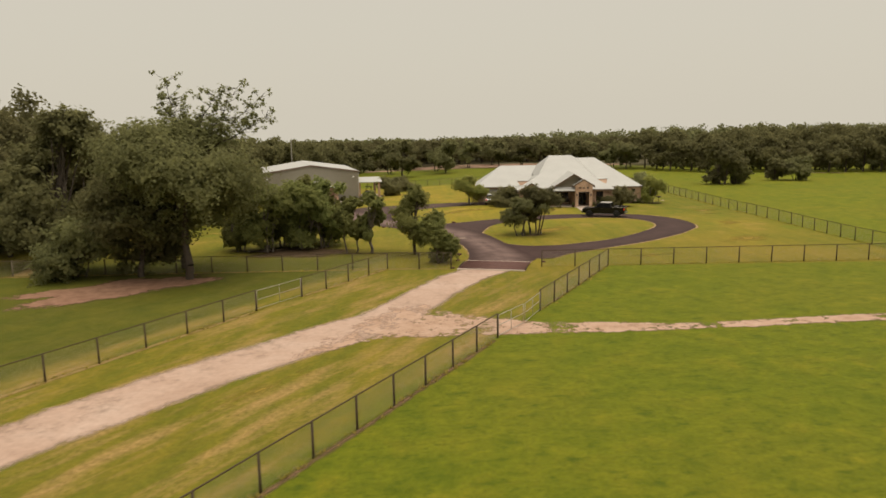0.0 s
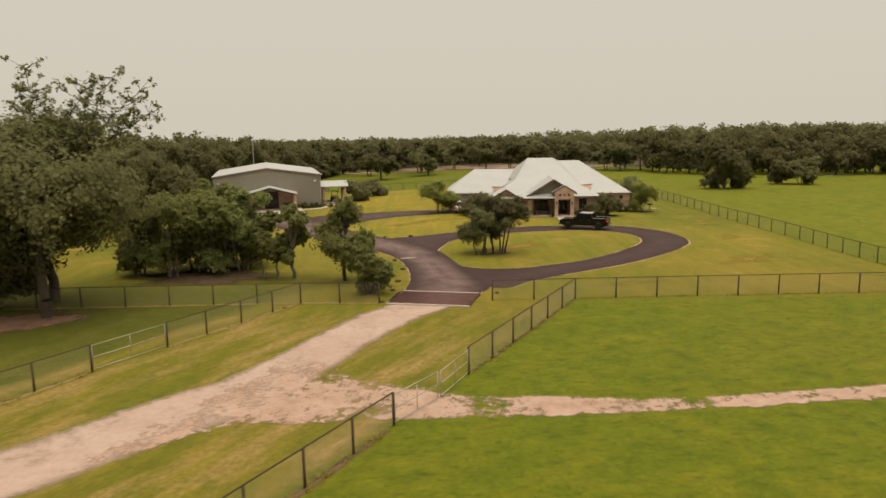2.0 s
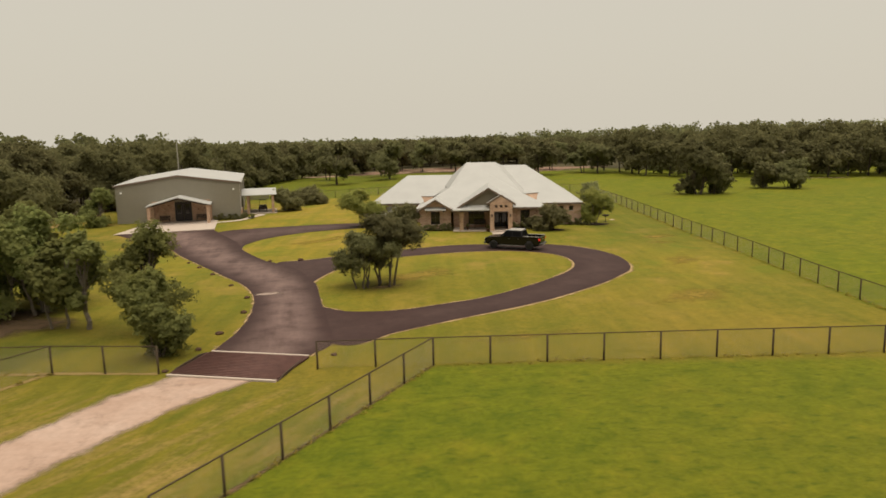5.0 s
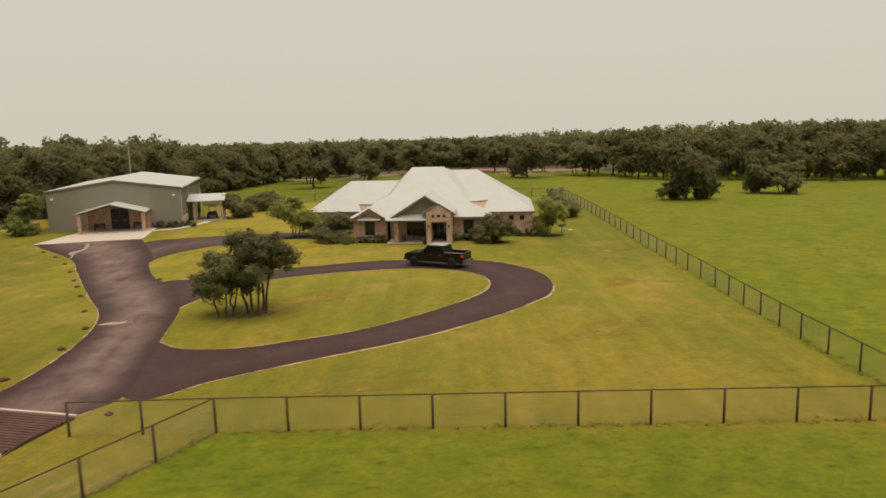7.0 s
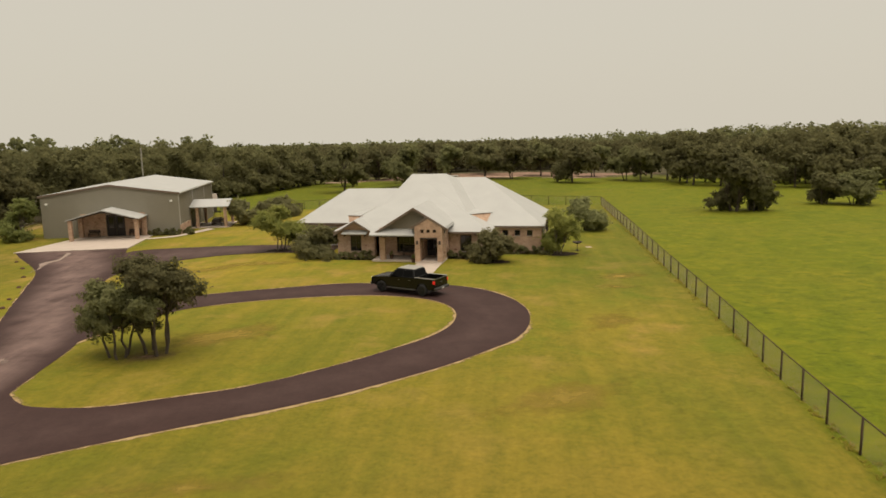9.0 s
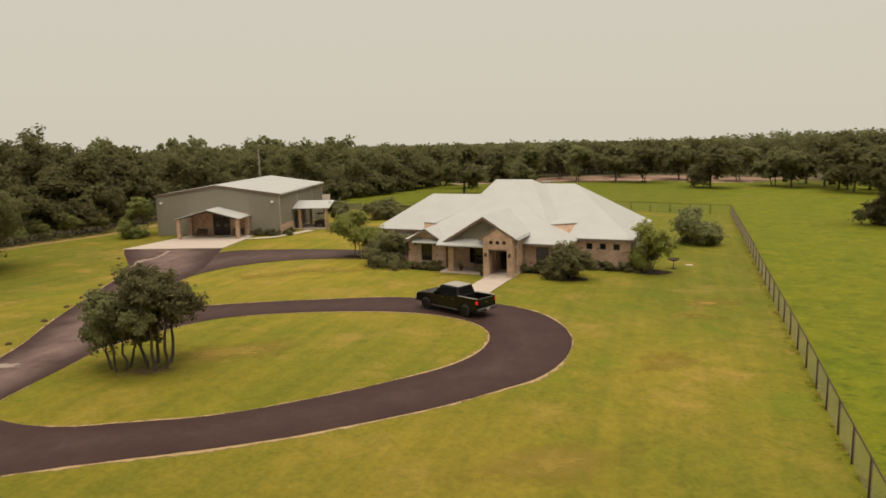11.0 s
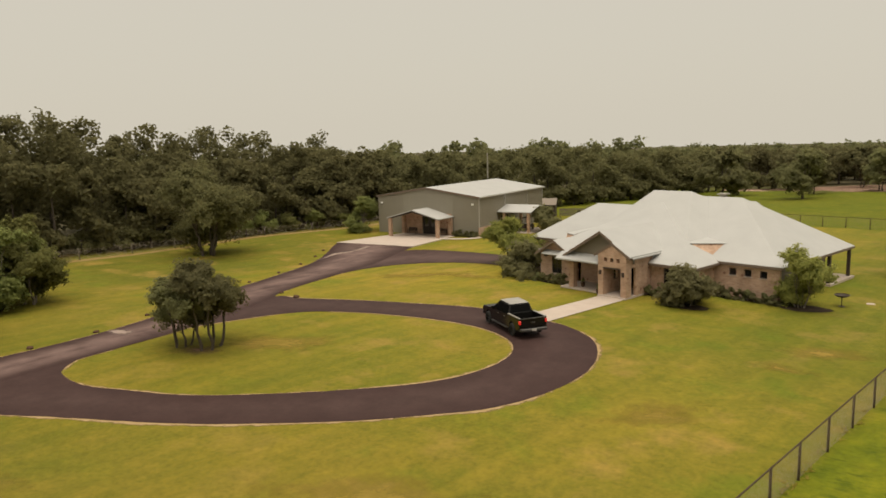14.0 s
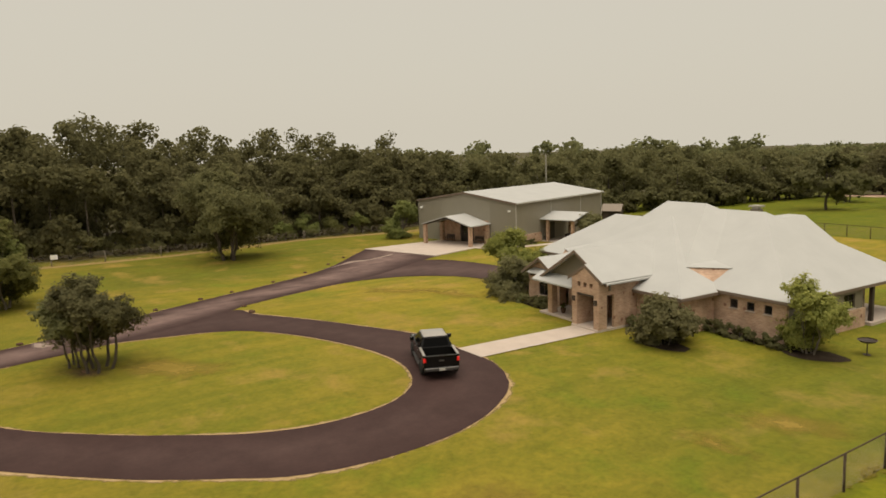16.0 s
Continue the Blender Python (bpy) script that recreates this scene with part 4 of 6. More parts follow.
part("leanto_gable", lg, TIMBER, barn, "timber gable of the lean-to")
boxes("side_door", DARKWOOD, barn, (W_ + 0.002, W_ + 0.06, 7.2, 9.4, 0.0, 2.4))
boxes("leanto_slab", CONCRETE, barn, (W_ + 0.15, 23.6, 5.7, 12.5, -0.25, 0.06))

apron = bmesh.new()
hull(apron, [(-29.0, 121.8, -1.3), (-16.4, 125.1, -1.3), (-19.6, 137.0, -1.3), (-29.0, 134.6, -1.3)], [(-29.0, 121.8, -0.93), (-16.4, 125.1, -0.86), (-19.6, 137.0, -0.95), (-29.0, 134.6, -0.97)])
tagged(part("apron", apron, CONCRETE, None), "pale concrete apron before the barn", "pavement", kind="structure")
ribbon("side_walk", [(-19.0, 132.2), (-15.5, 134.8), (-14.0, 140), (-13.6, 143)], [(-18.9, 133.4), (-16.2, 136), (-15.3, 140.5), (-15, 143.5)], 30, 2, CONCRETE, 0.06, "pale concrete path along the barn", "walk", False, 0.1)

mast = bmesh.new()
tube(mast, (0, 0, -0.2), (0, 0, 11.8), 0.15, 0.1)
for z in (3, 6, 9):
    tube(mast, (0, 0, z), (0, 0, z + 0.08), 0.16, n=8)
tagged(part("antenna_mast", mast, MASTGREY), "slim grey antenna mast behind the barn", "mast").matrix_basis = pose(-33.3, 158.9, -1.2)

# ---- cattle guard ----
guard = thing("cattle_guard", pose(1.2, 62.15, 0.03, 0, 0, -11.5), "rust-red steel cattle guard between pale concrete sills", "cattle guard")
for k in range(16):
    bm = bmesh.new()
    tube(bm, (0.1 + k * 0.018, 0.35 + k * 0.23, 0.05), (6.0 + k * 0.018, 0.35 + k * 0.23, 0.05), 0.075, n=8)
    part("pipe", bm, STEEL_GUARD, guard, smooth=True)
boxes("sill", CONCRETE, guard, (0, 6.05, 0.06, 0.22, -0.1, 0.08), (0.3, 6.15, 4.05, 4.2, -0.1, 0.08), label="pale concrete sill", bevel=0.02)
boxes("pit", STEEL_GUARD, guard, (0.05, 6.1, 0.22, 4.05, -0.12, -0.004))
for x in (0.05, 6.1):
    w = bmesh.new()
    hull(w, [(x - 0.03, 0.2, 0), (x + 0.03, 0.2, 0), (x + 0.03, 4.0, 0), (x - 0.03, 4.0, 0)], [(x - 0.03, 1.0, 0.13), (x + 0.03, 1.0, 0.13), (x + 0.03, 3.2, 0.13), (x - 0.03, 3.2, 0.13)])
    part("wing", w, POST, guard)


# ---- fences ----
def wire_panel(bay=3.05, lo=0.05, hi=1.22, gap=0.09, r=0.0024):
    """One bay of diamond wire mesh, 1 m long: stretched to the bay's length."""
    bm = bmesh.new()
    h = hi - lo
    for lean in (1, -1):
        for k in range(-int(h / gap), int(bay / gap) + 1):
            x0, z0, x1, z1 = k * gap, lo, k * gap + h, hi
            if x0 < 0:
                x0, z0 = 0.0, lo - k * gap
            if x1 > bay:
                x1, z1 = bay, lo + bay - k * gap
            if x1 - x0 < 0.02:
                continue
            p, q = (Vector((x if lean > 0 else bay - x, 0, z)) for x, z in ((x0, z0), (x1, z1)))
            tube(bm, p, q, r, n=3, cap=False)
    bmesh.ops.scale(bm, vec=(1 / bay, 1, 1), verts=bm.verts)
    return mesh_of(bm, "wire_mesh", WIRE)


WIREMESH = wire_panel()
pbm = bmesh.new()
tube(pbm, (0, 0, -0.3), (0, 0, 1.25), 0.056, n=8)
POSTMESH = mesh_of(pbm, "post", POST, True)
rbm = bmesh.new()
tube(rbm, (0, 0, 0), (1, 0, 0), 0.03, n=6)
RAILMESH = mesh_of(rbm, "rail", POST, True)


qbm = bmesh.new()
tube(qbm, (0, 0, -0.3), (0, 0, 1.25), 0.06, n=8)
PALEPOST = mesh_of(qbm, "post", GREYBARK, True)
WOODFENCE = [(-38.6, 62.4), (-38.8, 76), (-39.4, 85), (-40.0, 91), (-41.5, 98), (-43.3, 104.5), (-44.7, 111), (-45.6, 120), (-42.8, 136), (-45.2, 150), (-46.8, 165)]


def fence(name, pts, label, bay=3.05, height=1.5, rail=True, wire=True, group="ranch fences", postmesh=None):
    """Posts set at even bays along a line, with a top rail and woven wire."""
    f = thing(name, pose(pts[0][0], pts[0][1], 0), label, "fence", group)
    inv = f.matrix_basis.inverted()
    stops = []
    for a, b in zip(pts, pts[1:]):
        n = max(1, round(math.dist(a, b) / bay))
        stops += [(a[0] + (b[0] - a[0]) * k / n, a[1] + (b[1] - a[1]) * k / n) for k in range(n)]
    stops.append(pts[-1])
    rnd = random.Random(len(pts) * 7 + int(pts[0][0]))
    for k, (x, y) in enumerate(stops):
        o = new("post", postmesh or POSTMESH)
        o.parent = f
        o.matrix_basis = inv @ Matrix.Translation((x, y, hz(x, y))) @ Matrix.Rotation(rnd.uniform(-0.02, 0.02), 4, "X") @ Matrix.Diagonal((1, 1, height / 1.25, 1))
        if k + 1 < len(stops):
            x2, y2 = stops[k + 1]
            d = Vector((x2 - x, y2 - y, hz(x2, y2) - hz(x, y)))
            rot = d.to_track_quat("X", "Z").to_matrix().to_4x4()
            if rail:
                o = new("rail", RAILMESH)
                o.parent = f
                o.matrix_basis = inv @ Matrix.Translation((x, y, hz(x, y) + height)) @ rot @ Matrix.Diagonal((d.length, 1, 1, 1))
            if wire:
                o = new("wire_mesh", WIREMESH)
                o.parent = f
                o.matrix_basis = inv @ Matrix.Translation((x, y, hz(x, y))) @ rot @ Matrix.Diagonal((d.length, 1, height / 1.25, 1))
    return f


def gate(name, p0, p1, label, mat, bars=5, height=1.45):
    """A tube gate: two stiles, level bars and a brace."""
    d = math.dist(p0, p1)
    ang = math.degrees(math.atan2(p1[1] - p0[1], p1[0] - p0[0]))
    g = thing(name, pose(p0[0], p0[1], hz(*p0), 0, 0, ang), label, "gate", "tube gates")
    for x in (0.1, d - 0.1):
        bm = bmesh.new()
        tube(bm, (x, 0, 0.12), (x, 0, height), 0.024, n=8)
        part("stile", bm, mat, g, smooth=True)
    for k in range(bars):
        z = 0.14 + (height - 0.16) * k / (bars - 1)
        bm = bmesh.new()
        tube(bm, (0.1, 0, z), (d - 0.1, 0, z), 0.021, n=8)
        part("bar", bm, mat, g, smooth=True)
    bm = bmesh.new()
    tube(bm, (d / 2, 0, 0.14), (d / 2, 0, height), 0.02, n=6)
    part("brace", bm, mat, g, smooth=True)
    return g


fence("pipe_fence", [(-21.5, -5.8), (-6.5, 23.0), (3.2, 41.1)], "brown pipe-rail and wire fence along the gravel road")
fence("pipe_fence", [(6.6, 47.3), (14.95, 63.2)], "brown pipe-rail and wire fence beside the pasture", 2.95)
fence("pipe_fence", [(8.9, 62.9), (14.95, 63.2), (45.0, 64.0)], "brown pipe-rail and wire fence before the lawn")
fence("pipe_fence", [(45.0, 64.0), (44.75, 76.0), (44.65, 90.0), (44.55, 100.0), (44.2, 135.0), (43.7, 169.0)], "brown post and wire fence along the lawn's edge")
fence("pipe_fence", [(43.7, 169.0), (14.0, 169.5), (-18, 171)], "brown pipe-rail fence behind the house")
fence("pipe_fence", [(-49.0, 61.5), (-5.05, 63.0), (0.7, 62.6)], "brown pipe-rail and wire fence below the trees")
fence("pipe_fence", [(-38.5, 0.0), (-20.4, 34.6), (-13.2, 48.5)], "brown pipe-rail and wire fence along the gravel road")
fence("pipe_fence", [(-10.8, 52.7), (-5.05, 63.0)], "brown pipe-rail and wire fence along the gravel road")
fence("wire_fence", WOODFENCE, "thin pale post and wire fence before the woods", 7.8, 1.45, False, postmesh=PALEPOST)
gate("tube_gate", (-13.2, 48.5), (-10.8, 52.7), "galvanised tube gate, shut", GALV, 3)
gate("tube_gate", (6.6, 47.3), (5.15, 44.05), "galvanised tube gate leaf, shut", GALV, 3, 1.35)
gate("tube_gate", (3.2, 41.1), (5.1, 43.95), "galvanised tube gate leaf, shut", GALV, 3, 1.4)

# bare and dry strips along the fences
for a, b, w, nm in (((-21.5, -5.8), (3.0, 40.6), 0.35, "soil"), ((6.7, 47.6), (15.0, 63.3), 0.3, "soil"), ((-38.5, 0), (-13.3, 48.2), 0.3, "dry"), ((-10.8, 52.8), (-5.1, 63), 0.3, "dry"), ((-5, 63), (0.7, 62.6), 0.3, "dry"), ((-49, 61.5), (-5, 63), 0.3, "dry")):
    d = Vector((b[0] - a[0], b[1] - a[1])).normalized()
    nrm = Vector((d.y, -d.x)) * w
    mid_ = ((a[0] + b[0]) / 2, (a[1] + b[1]) / 2)
    ribbon("fence_strip", [(p[0] - nrm.x, p[1] - nrm.y) for p in (a, mid_, b)], [(p[0] + nrm.x, p[1] + nrm.y) for p in (a, mid_, b)], max(20, int(math.dist(a, b) * 2)), 4,
           LITTER if nm == "soil" else VERGE, 0.011, "strip of bare soil and dry grass under a fence", "verge", False, 0.4, 0.2)
ribbon("tall_grass_strip", [(x - 0.7, y) for x, y in WOODFENCE], [(x + 1.7, y) for x, y in WOODFENCE], 200, 6, VERGE, 0.012,
       "strip of pale dry grass along the wood fence", "verge", False, 0.8, 0.4)
ribbon("dust_streak", [(-22.6, 122.3), (-20.6, 118.0), (-21.0, 115.6), (-19.0, 112.6), (-18.3, 110.3)], [(-21.5, 122.1), (-19.7, 117.6), (-19.4, 115.0), (-18.4, 112.2), (-17.9, 110.2)], 60, 4, DUSTY, 0.034, "pale streak of washed sand on the asphalt", "dust", False, 0.3, 0.15)


# ---- trees ----
def leaves(points, size, seed, flat=0.35, loose=0.38):
    """Small bent leaf sprays at the given points: two triangles each, folded along the middle."""
    r = np.random.RandomState(seed)
    n = len(points)
    a = r.normal(size=(n, 3))
    b = r.normal(size=(n, 3))
    if points.shape[1] == 6:
        face = points[:, 3:] + r.normal(size=(n, 3)) * loose
        face /= np.linalg.norm(face, axis=1)[:, None]
        points = points[:, :3]
        a -= face * np.sum(a * face, 1)[:, None]
        b = np.cross(face, a)
    else:
        b[:, 2] *= flat
    a /= np.linalg.norm(a, axis=1)[:, None]
    b -= a * np.sum(a * b, 1)[:, None]
    b /= np.linalg.norm(b, axis=1)[:, None]
    s = (size * r.uniform(0.6, 1.4, n))[:, None]
    c = np.cross(a, b) * s * 0.25
    v = np.stack([points - a * s, points - b * s * 0.7 + c, points + a * s, points + b * s * 0.7 + c], 1).reshape(-1, 3)
    return v


def leaf_mesh(name, v, mat):
    n = len(v) // 4
    me = bpy.data.meshes.new(name)
    me.vertices.add(len(v))
    me.vertices.foreach_set("co", v.astype(np.float32).ravel())
    me.loops.add(4 * n)
    me.loops.foreach_set("vertex_index", np.arange(4 * n, dtype=np.int32))
    me.polygons.add(n)
    me.polygons.foreach_set("loop_start", np.arange(n, dtype=np.int32) * 4)
    me.update(calc_edges=True)
    me.materials.append(mat)
    return me


def clump_points(clumps, n, seed, tufts=9):
    """Points along short drooping twigs that fan out from lobed clumps (x, y, z, radius, squash)."""
    r = np.random.RandomState(seed)
    c = np.repeat(np.array(clumps, float), tufts, axis=0)
    m = len(c)
    mid = np.average(c[:, :3], axis=0, weights=c[:, 3])
    d = r.normal(size=(m, 3))
    d /= np.linalg.norm(d, axis=1)[:, None]
    start = c[:, :3] + d * (c[:, 3] * r.uniform(0.1, 0.6, m))[:, None] * np.stack([np.ones(m), np.ones(m), c[:, 4]], 1)
    out = c[:, :3] - mid
    out /= np.linalg.norm(out, axis=1)[:, None] + 1e-6
    e = d * 0.9 + out * 0.5 + np.array([0, 0, 0.22]) + r.normal(size=(m, 3)) * 0.35
    e /= np.linalg.norm(e, axis=1)[:, None]
    reach = c[:, 3] * r.uniform(0.35, 1.0, m)
    w = reach * c[:, 3]
    k = r.choice(m, n, p=w / w.sum())
    u = r.uniform(0, 1, n) ** 0.85
    q = r.normal(size=(n, 3)) * np.array([0.19, 0.19, 0.13]) * (1.15 - 0.5 * u)[:, None]
    pts = start[k] + e[k] * (reach[k] * u)[:, None] + q * c[k, 3][:, None]
    pts[:, 2] -= 0.12 * reach[k] * u * u
    return np.concatenate([pts, outward(pts, c[k, :3], mid)], 1)


def outward(pts, centre, mid):
    """Which way leaves face: out of their clump and crown, and up to the light."""
    a, b = pts - centre, pts - mid
    a /= np.linalg.norm(a, axis=1)[:, None] + 1e-6
    b /= np.linalg.norm(b, axis=1)[:, None] + 1e-6
    d = a * 0.7 + b * 0.45 + np.array([0, 0, 0.3])
    return d / (np.linalg.norm(d, axis=1)[:, None] + 1e-6)


def billow_points(clumps, n, seed, lobes=8):
    """Points on the skins of small lobes that swell out of each clump, as a closed woodland crown has."""
    r = np.random.RandomState(seed)
    c = np.repeat(np.array(clumps, float), lobes, axis=0)
    m = len(c)
    mid = np.average(c[:, :3], axis=0, weights=c[:, 3])
    d = r.normal(size=(m, 3)) + np.array([0, 0, 0.35])
    d /= np.linalg.norm(d, axis=1)[:, None]
    centre = c[:, :3] + d * (c[:, 3] * r.uniform(0.45, 0.85, m))[:, None] * np.stack([np.ones(m), np.ones(m), c[:, 4]], 1)
    rad = c[:, 3] * r.uniform(0.28, 0.58, m)
    k = r.choice(m, n, p=rad ** 2 / np.sum(rad ** 2))
    u = r.normal(size=(n, 3)) + np.array([0, 0, 0.25])
    u /= np.linalg.norm(u, axis=1)[:, None]
    pts = centre[k] + u * (rad[k] * r.uniform(0.7, 1.12, n))[:, None] * np.array([1, 1, 0.8])
    return np.concatenate([pts, outward(pts, centre[k], mid)], 1)


def crown_clumps(rnd, height, width, base, n, lean=0.0, top=0.75):
    """Clumps that fill an uneven, lobed crown."""
    out = []
    ph = rnd.uniform(0, 6.28)
    for i in range(n):
        a = ph + i * 2.39996 + rnd.uniform(-0.5, 0.5)
        f = ((i * 0.618034 + rnd.uniform(0, 0.25)) % 1.0)
        lobe = 1 + 0.22 * math.sin(2 * a + ph) + 0.16 * math.sin(3 * a + 5 * f + 2 * ph)
        prof = max(0.0, math.sin(math.pi * (0.16 + 0.80 * f * (0.62 + 0.38 * top)))) ** 0.75
        if top < 0:
            prof = math.sqrt(max(0.03, 1 - ((f - 0.35) / 0.68) ** 2))
        q = prof * lobe * width * 0.38 * math.sqrt(rnd.uniform(0.12, 1.0))
        rad = width * rnd.uniform(0.12, 0.22)
        z = base + rad * 0.6 + (height - base - rad * 1.3) * f
        out.append((q * math.cos(a) + lean * f, q * math.sin(a), z, rad, rnd.uniform(0.62, 0.9)))
    return out


def limb(bm, p0, p1, r0, r1, rnd, segs=4, sag=0.0):
    """A limb with a few bends."""
    p0, p1 = Vector(p0), Vector(p1)
    last, lr = p0, r0
    for k in range(1, segs + 1):
        f = k / segs
        p = p0.lerp(p1, f)
        if k < segs:
            w = (p1 - p0).length * 0.06
            p += Vector((rnd.uniform(-w, w), rnd.uniform(-w, w), rnd.uniform(-w, w) * 0.5 + sag * math.sin(math.pi * f)))
        r = r0 + (r1 - r0) * f
        tube(bm, last, p, lr, r, 7, False)
        last, lr = p, r


def tree(name, x, y, height, width, seed, label, leafmat, base=None, stems=1, n=9000, size=0.16, clumps=16, bark=None, spread=0.6, category="tree", top=0.75, chains=(), group=""):
    """A tree or tall shrub: tapered trunk or stems, limbs to each clump, and a crown of small leaf sprays with gaps."""
    rnd = random.Random(seed)
    base = height * 0.28 if base is None else base
    t = thing(name, pose(x, y, hz(x, y)), label, category, group)
    cl = crown_clumps(rnd, height, width, base, clumps, top=top)
    r0 = max(0.05, height * 0.022) / (1 if stems == 1 else 1.6)
    roots, wood_ = [], []
    for k in range(stems):
        a = 2 * math.pi * k / stems + rnd.uniform(-0.4, 0.4)
        q = 0.0 if stems == 1 else spread * rnd.uniform(0.4, 1.0)
        foot = Vector((q * math.cos(a), q * math.sin(a), -0.15))
        fork = Vector((foot.x * (1.9 if stems > 1 else 1) + rnd.uniform(-0.2, 0.2), foot.y * (1.9 if stems > 1 else 1) + rnd.uniform(-0.2, 0.2), base + (height - base) * 0.22))
        wood_.append(bmesh.new())
        limb(wood_[k], foot, fork, r0 * 1.25, r0 * 0.75, rnd, 4)
        roots.append(fork)
    for i, c in enumerate(cl):
        k = min(range(stems), key=lambda j: (roots[j] - Vector(c[:3])).length)
        tip = Vector(c[:3]) - Vector((0, 0, c[3] * 0.2))
        limb(wood_[k], roots[k], tip, r0 * 0.42, r0 * 0.1, rnd, 3, 0.15)
        if i % 2 == 0:
            d = Vector((rnd.uniform(-1, 1), rnd.uniform(-1, 1), rnd.uniform(0, 1))).normalized() * c[3] * 0.9
            limb(wood_[k], tip, Vector(c[:3]) + d, r0 * 0.12, r0 * 0.04, rnd, 2)
    for tip in chains:
        last = Vector((tip[0] * 0.25, tip[1] * 0.25, height * 0.72))
        for s in range(1, 10):
            p = Vector((tip[0] * 0.25, tip[1] * 0.25, height * 0.72)).lerp(Vector(tip), s / 9) + Vector((rnd.uniform(-0.3, 0.3), rnd.uniform(-0.3, 0.3), rnd.uniform(-0.15, 0.15)))
            limb(wood_[0], last, p, 0.09 * (1.11 - s / 9), 0.09 * (1.0 - s / 9) + 0.01, rnd, 2)
            for j in range(5):
                d = Vector((rnd.uniform(-1.3, 1.3), rnd.uniform(-1, 1), rnd.uniform(-0.3, 0.9)))
                limb(wood_[0], p, p + d, 0.025, 0.008, rnd, 2)
                cl.append((p.x + d.x, p.y + d.y, p.z + d.z, rnd.uniform(0.25, 0.55) * (1.3 - 0.6 * s / 9), 0.7))
            last = p
    for bm in wood_:
        part("trunk" if stems == 1 else "stem", bm, bark or BARK, t, smooth=True)
    pts = clump_points(cl, n, seed, 14)
    o = new("crown", leaf_mesh("crown", leaves(pts, size, seed + 1), leafmat))
    o.parent = t
    return t


# round the loop and the gate
tree("live_oak", 9.2, 82.0, 4.6, 5.0, 11, "multi-stemmed dark green tree on the loop's lawn", LEAF_DARK, 1.4, 4, 22000, 0.085, 30, BARK, 0.6)
tree("live_oak", 10.9, 83.0, 5.9, 5.2, 12, "multi-stemmed dark green tree on the loop's lawn", LEAF_DARK, 1.7, 5, 30000, 0.085, 36, BARK, 0.8)
patch("litter_shade_patch", 10.6, 82.2, 3.4, 1.8, 0.4, LITTER, 0.012, "dry leaf litter under the trees", "ground", 0.5, 2.4)
tree("young_cedar", -0.35, 65.4, 4.9, 3.6, 21, "dense green young tree beside the gate", LEAF_OAK, 0.1, 3, 30000, 0.09, 90, BARK, 0.2, top=-1)
tree("young_elm", -2.8, 70.6, 6.9, 4.8, 22, "slender green tree with an open crown", LEAF_OAK, 0.9, 1, 13000, 0.1, 44, BARK, 0.3, top=1.12)
GRP = [(-7.3, 71.5, 6.4, 3.2, 1), (-9.4, 71.8, 5.9, 3.4, 2), (-12.8, 76.0, 7.4, 6.2, 3), (-15.0, 75.2, 7.2, 6.4, 4), (-18.2, 73.4, 7.2, 6.8, 4), (-21.4, 74.2, 6.2, 4.8, 3), (-14.2, 79.2, 7.6, 6.4, 3), (-17.5, 77.5, 7.2, 6.4, 3)]
for k, (x, y, h, w, s) in enumerate(GRP):
    tree("post_oak", x, y, h, w, 30 + k, "leafy multi-stemmed oak in a row on the lawn", LEAF_OAK, h * (0.22 if w < 4 else 0.1), s, 9500 if w < 4 else 16200, 0.13, 36, GREYBARK, 0.6, group="oak row")
# dark patch painted where the oaks shade the ground
patch("litter_shade_patch", -15.5, 73.2, 7.4, 5.0, -0.1, SHADED_LITTER, 0.012, "leaf litter darkened as shade under the oak row", "ground", 0.5, 2.6)
# big old trees by the road
TWIGS = [(-0.5, 0.5, 17.2), (0.2, 0.0, 15.4), (3.7, 0.2, 15.8), (5.8, 0.0, 16.2), (7.6, -0.2, 15.2), (8.4, 0.3, 13.8)]
tree("elm", -21.9, 60.0, 13.6, 13.2, 51, "large old elm with a wide dense crown", LEAF_ELM_SHADED, 4.4, 1, 46000, 0.14, 90, BARK, top=0.35)
tree("pecan", -24.0, 65.0, 14.6, 11.0, 52, "tall old tree with thin, open upper branches", LEAF_ELM_SHADED, 5.0, 1, 34000, 0.12, 44, BARK, chains=TWIGS, top=0.7)
tree("elm", -26.6, 61.3, 10.5, 9.0, 55, "old elm with a low dense crown", LEAF_ELM_SHADED, 1.2, 1, 24300, 0.15, 50, BARK)
tree("elm", -32.0, 61.5, 5.2, 9.6, 53, "low spreading elm with drooping limbs", LEAF_ELM_SHADED, 0.3, 2, 16000, 0.15, 44, BARK)
tree("elm", -38.5, 70.0, 15.0, 12.5, 54, "tall dark tree at the wood's edge", LEAF_ELM_SHADED, 0.8, 1, 27000, 0.2, 55, BARK)
patch("mulch", -26.2, 57.0, 8.9, 4.4, 0.6, MULCH, 0.014, "bare reddish earth under the old trees", "ground", 0.6, 2.6)
tree("live_oak", -32.7, 104.4, 11.6, 12.4, 61, "spreading dark oak with low limbs before the woods", LEAF_ELM_SHADED, 0.7, 5, 34000, 0.16, 50, BARK, 0.9)
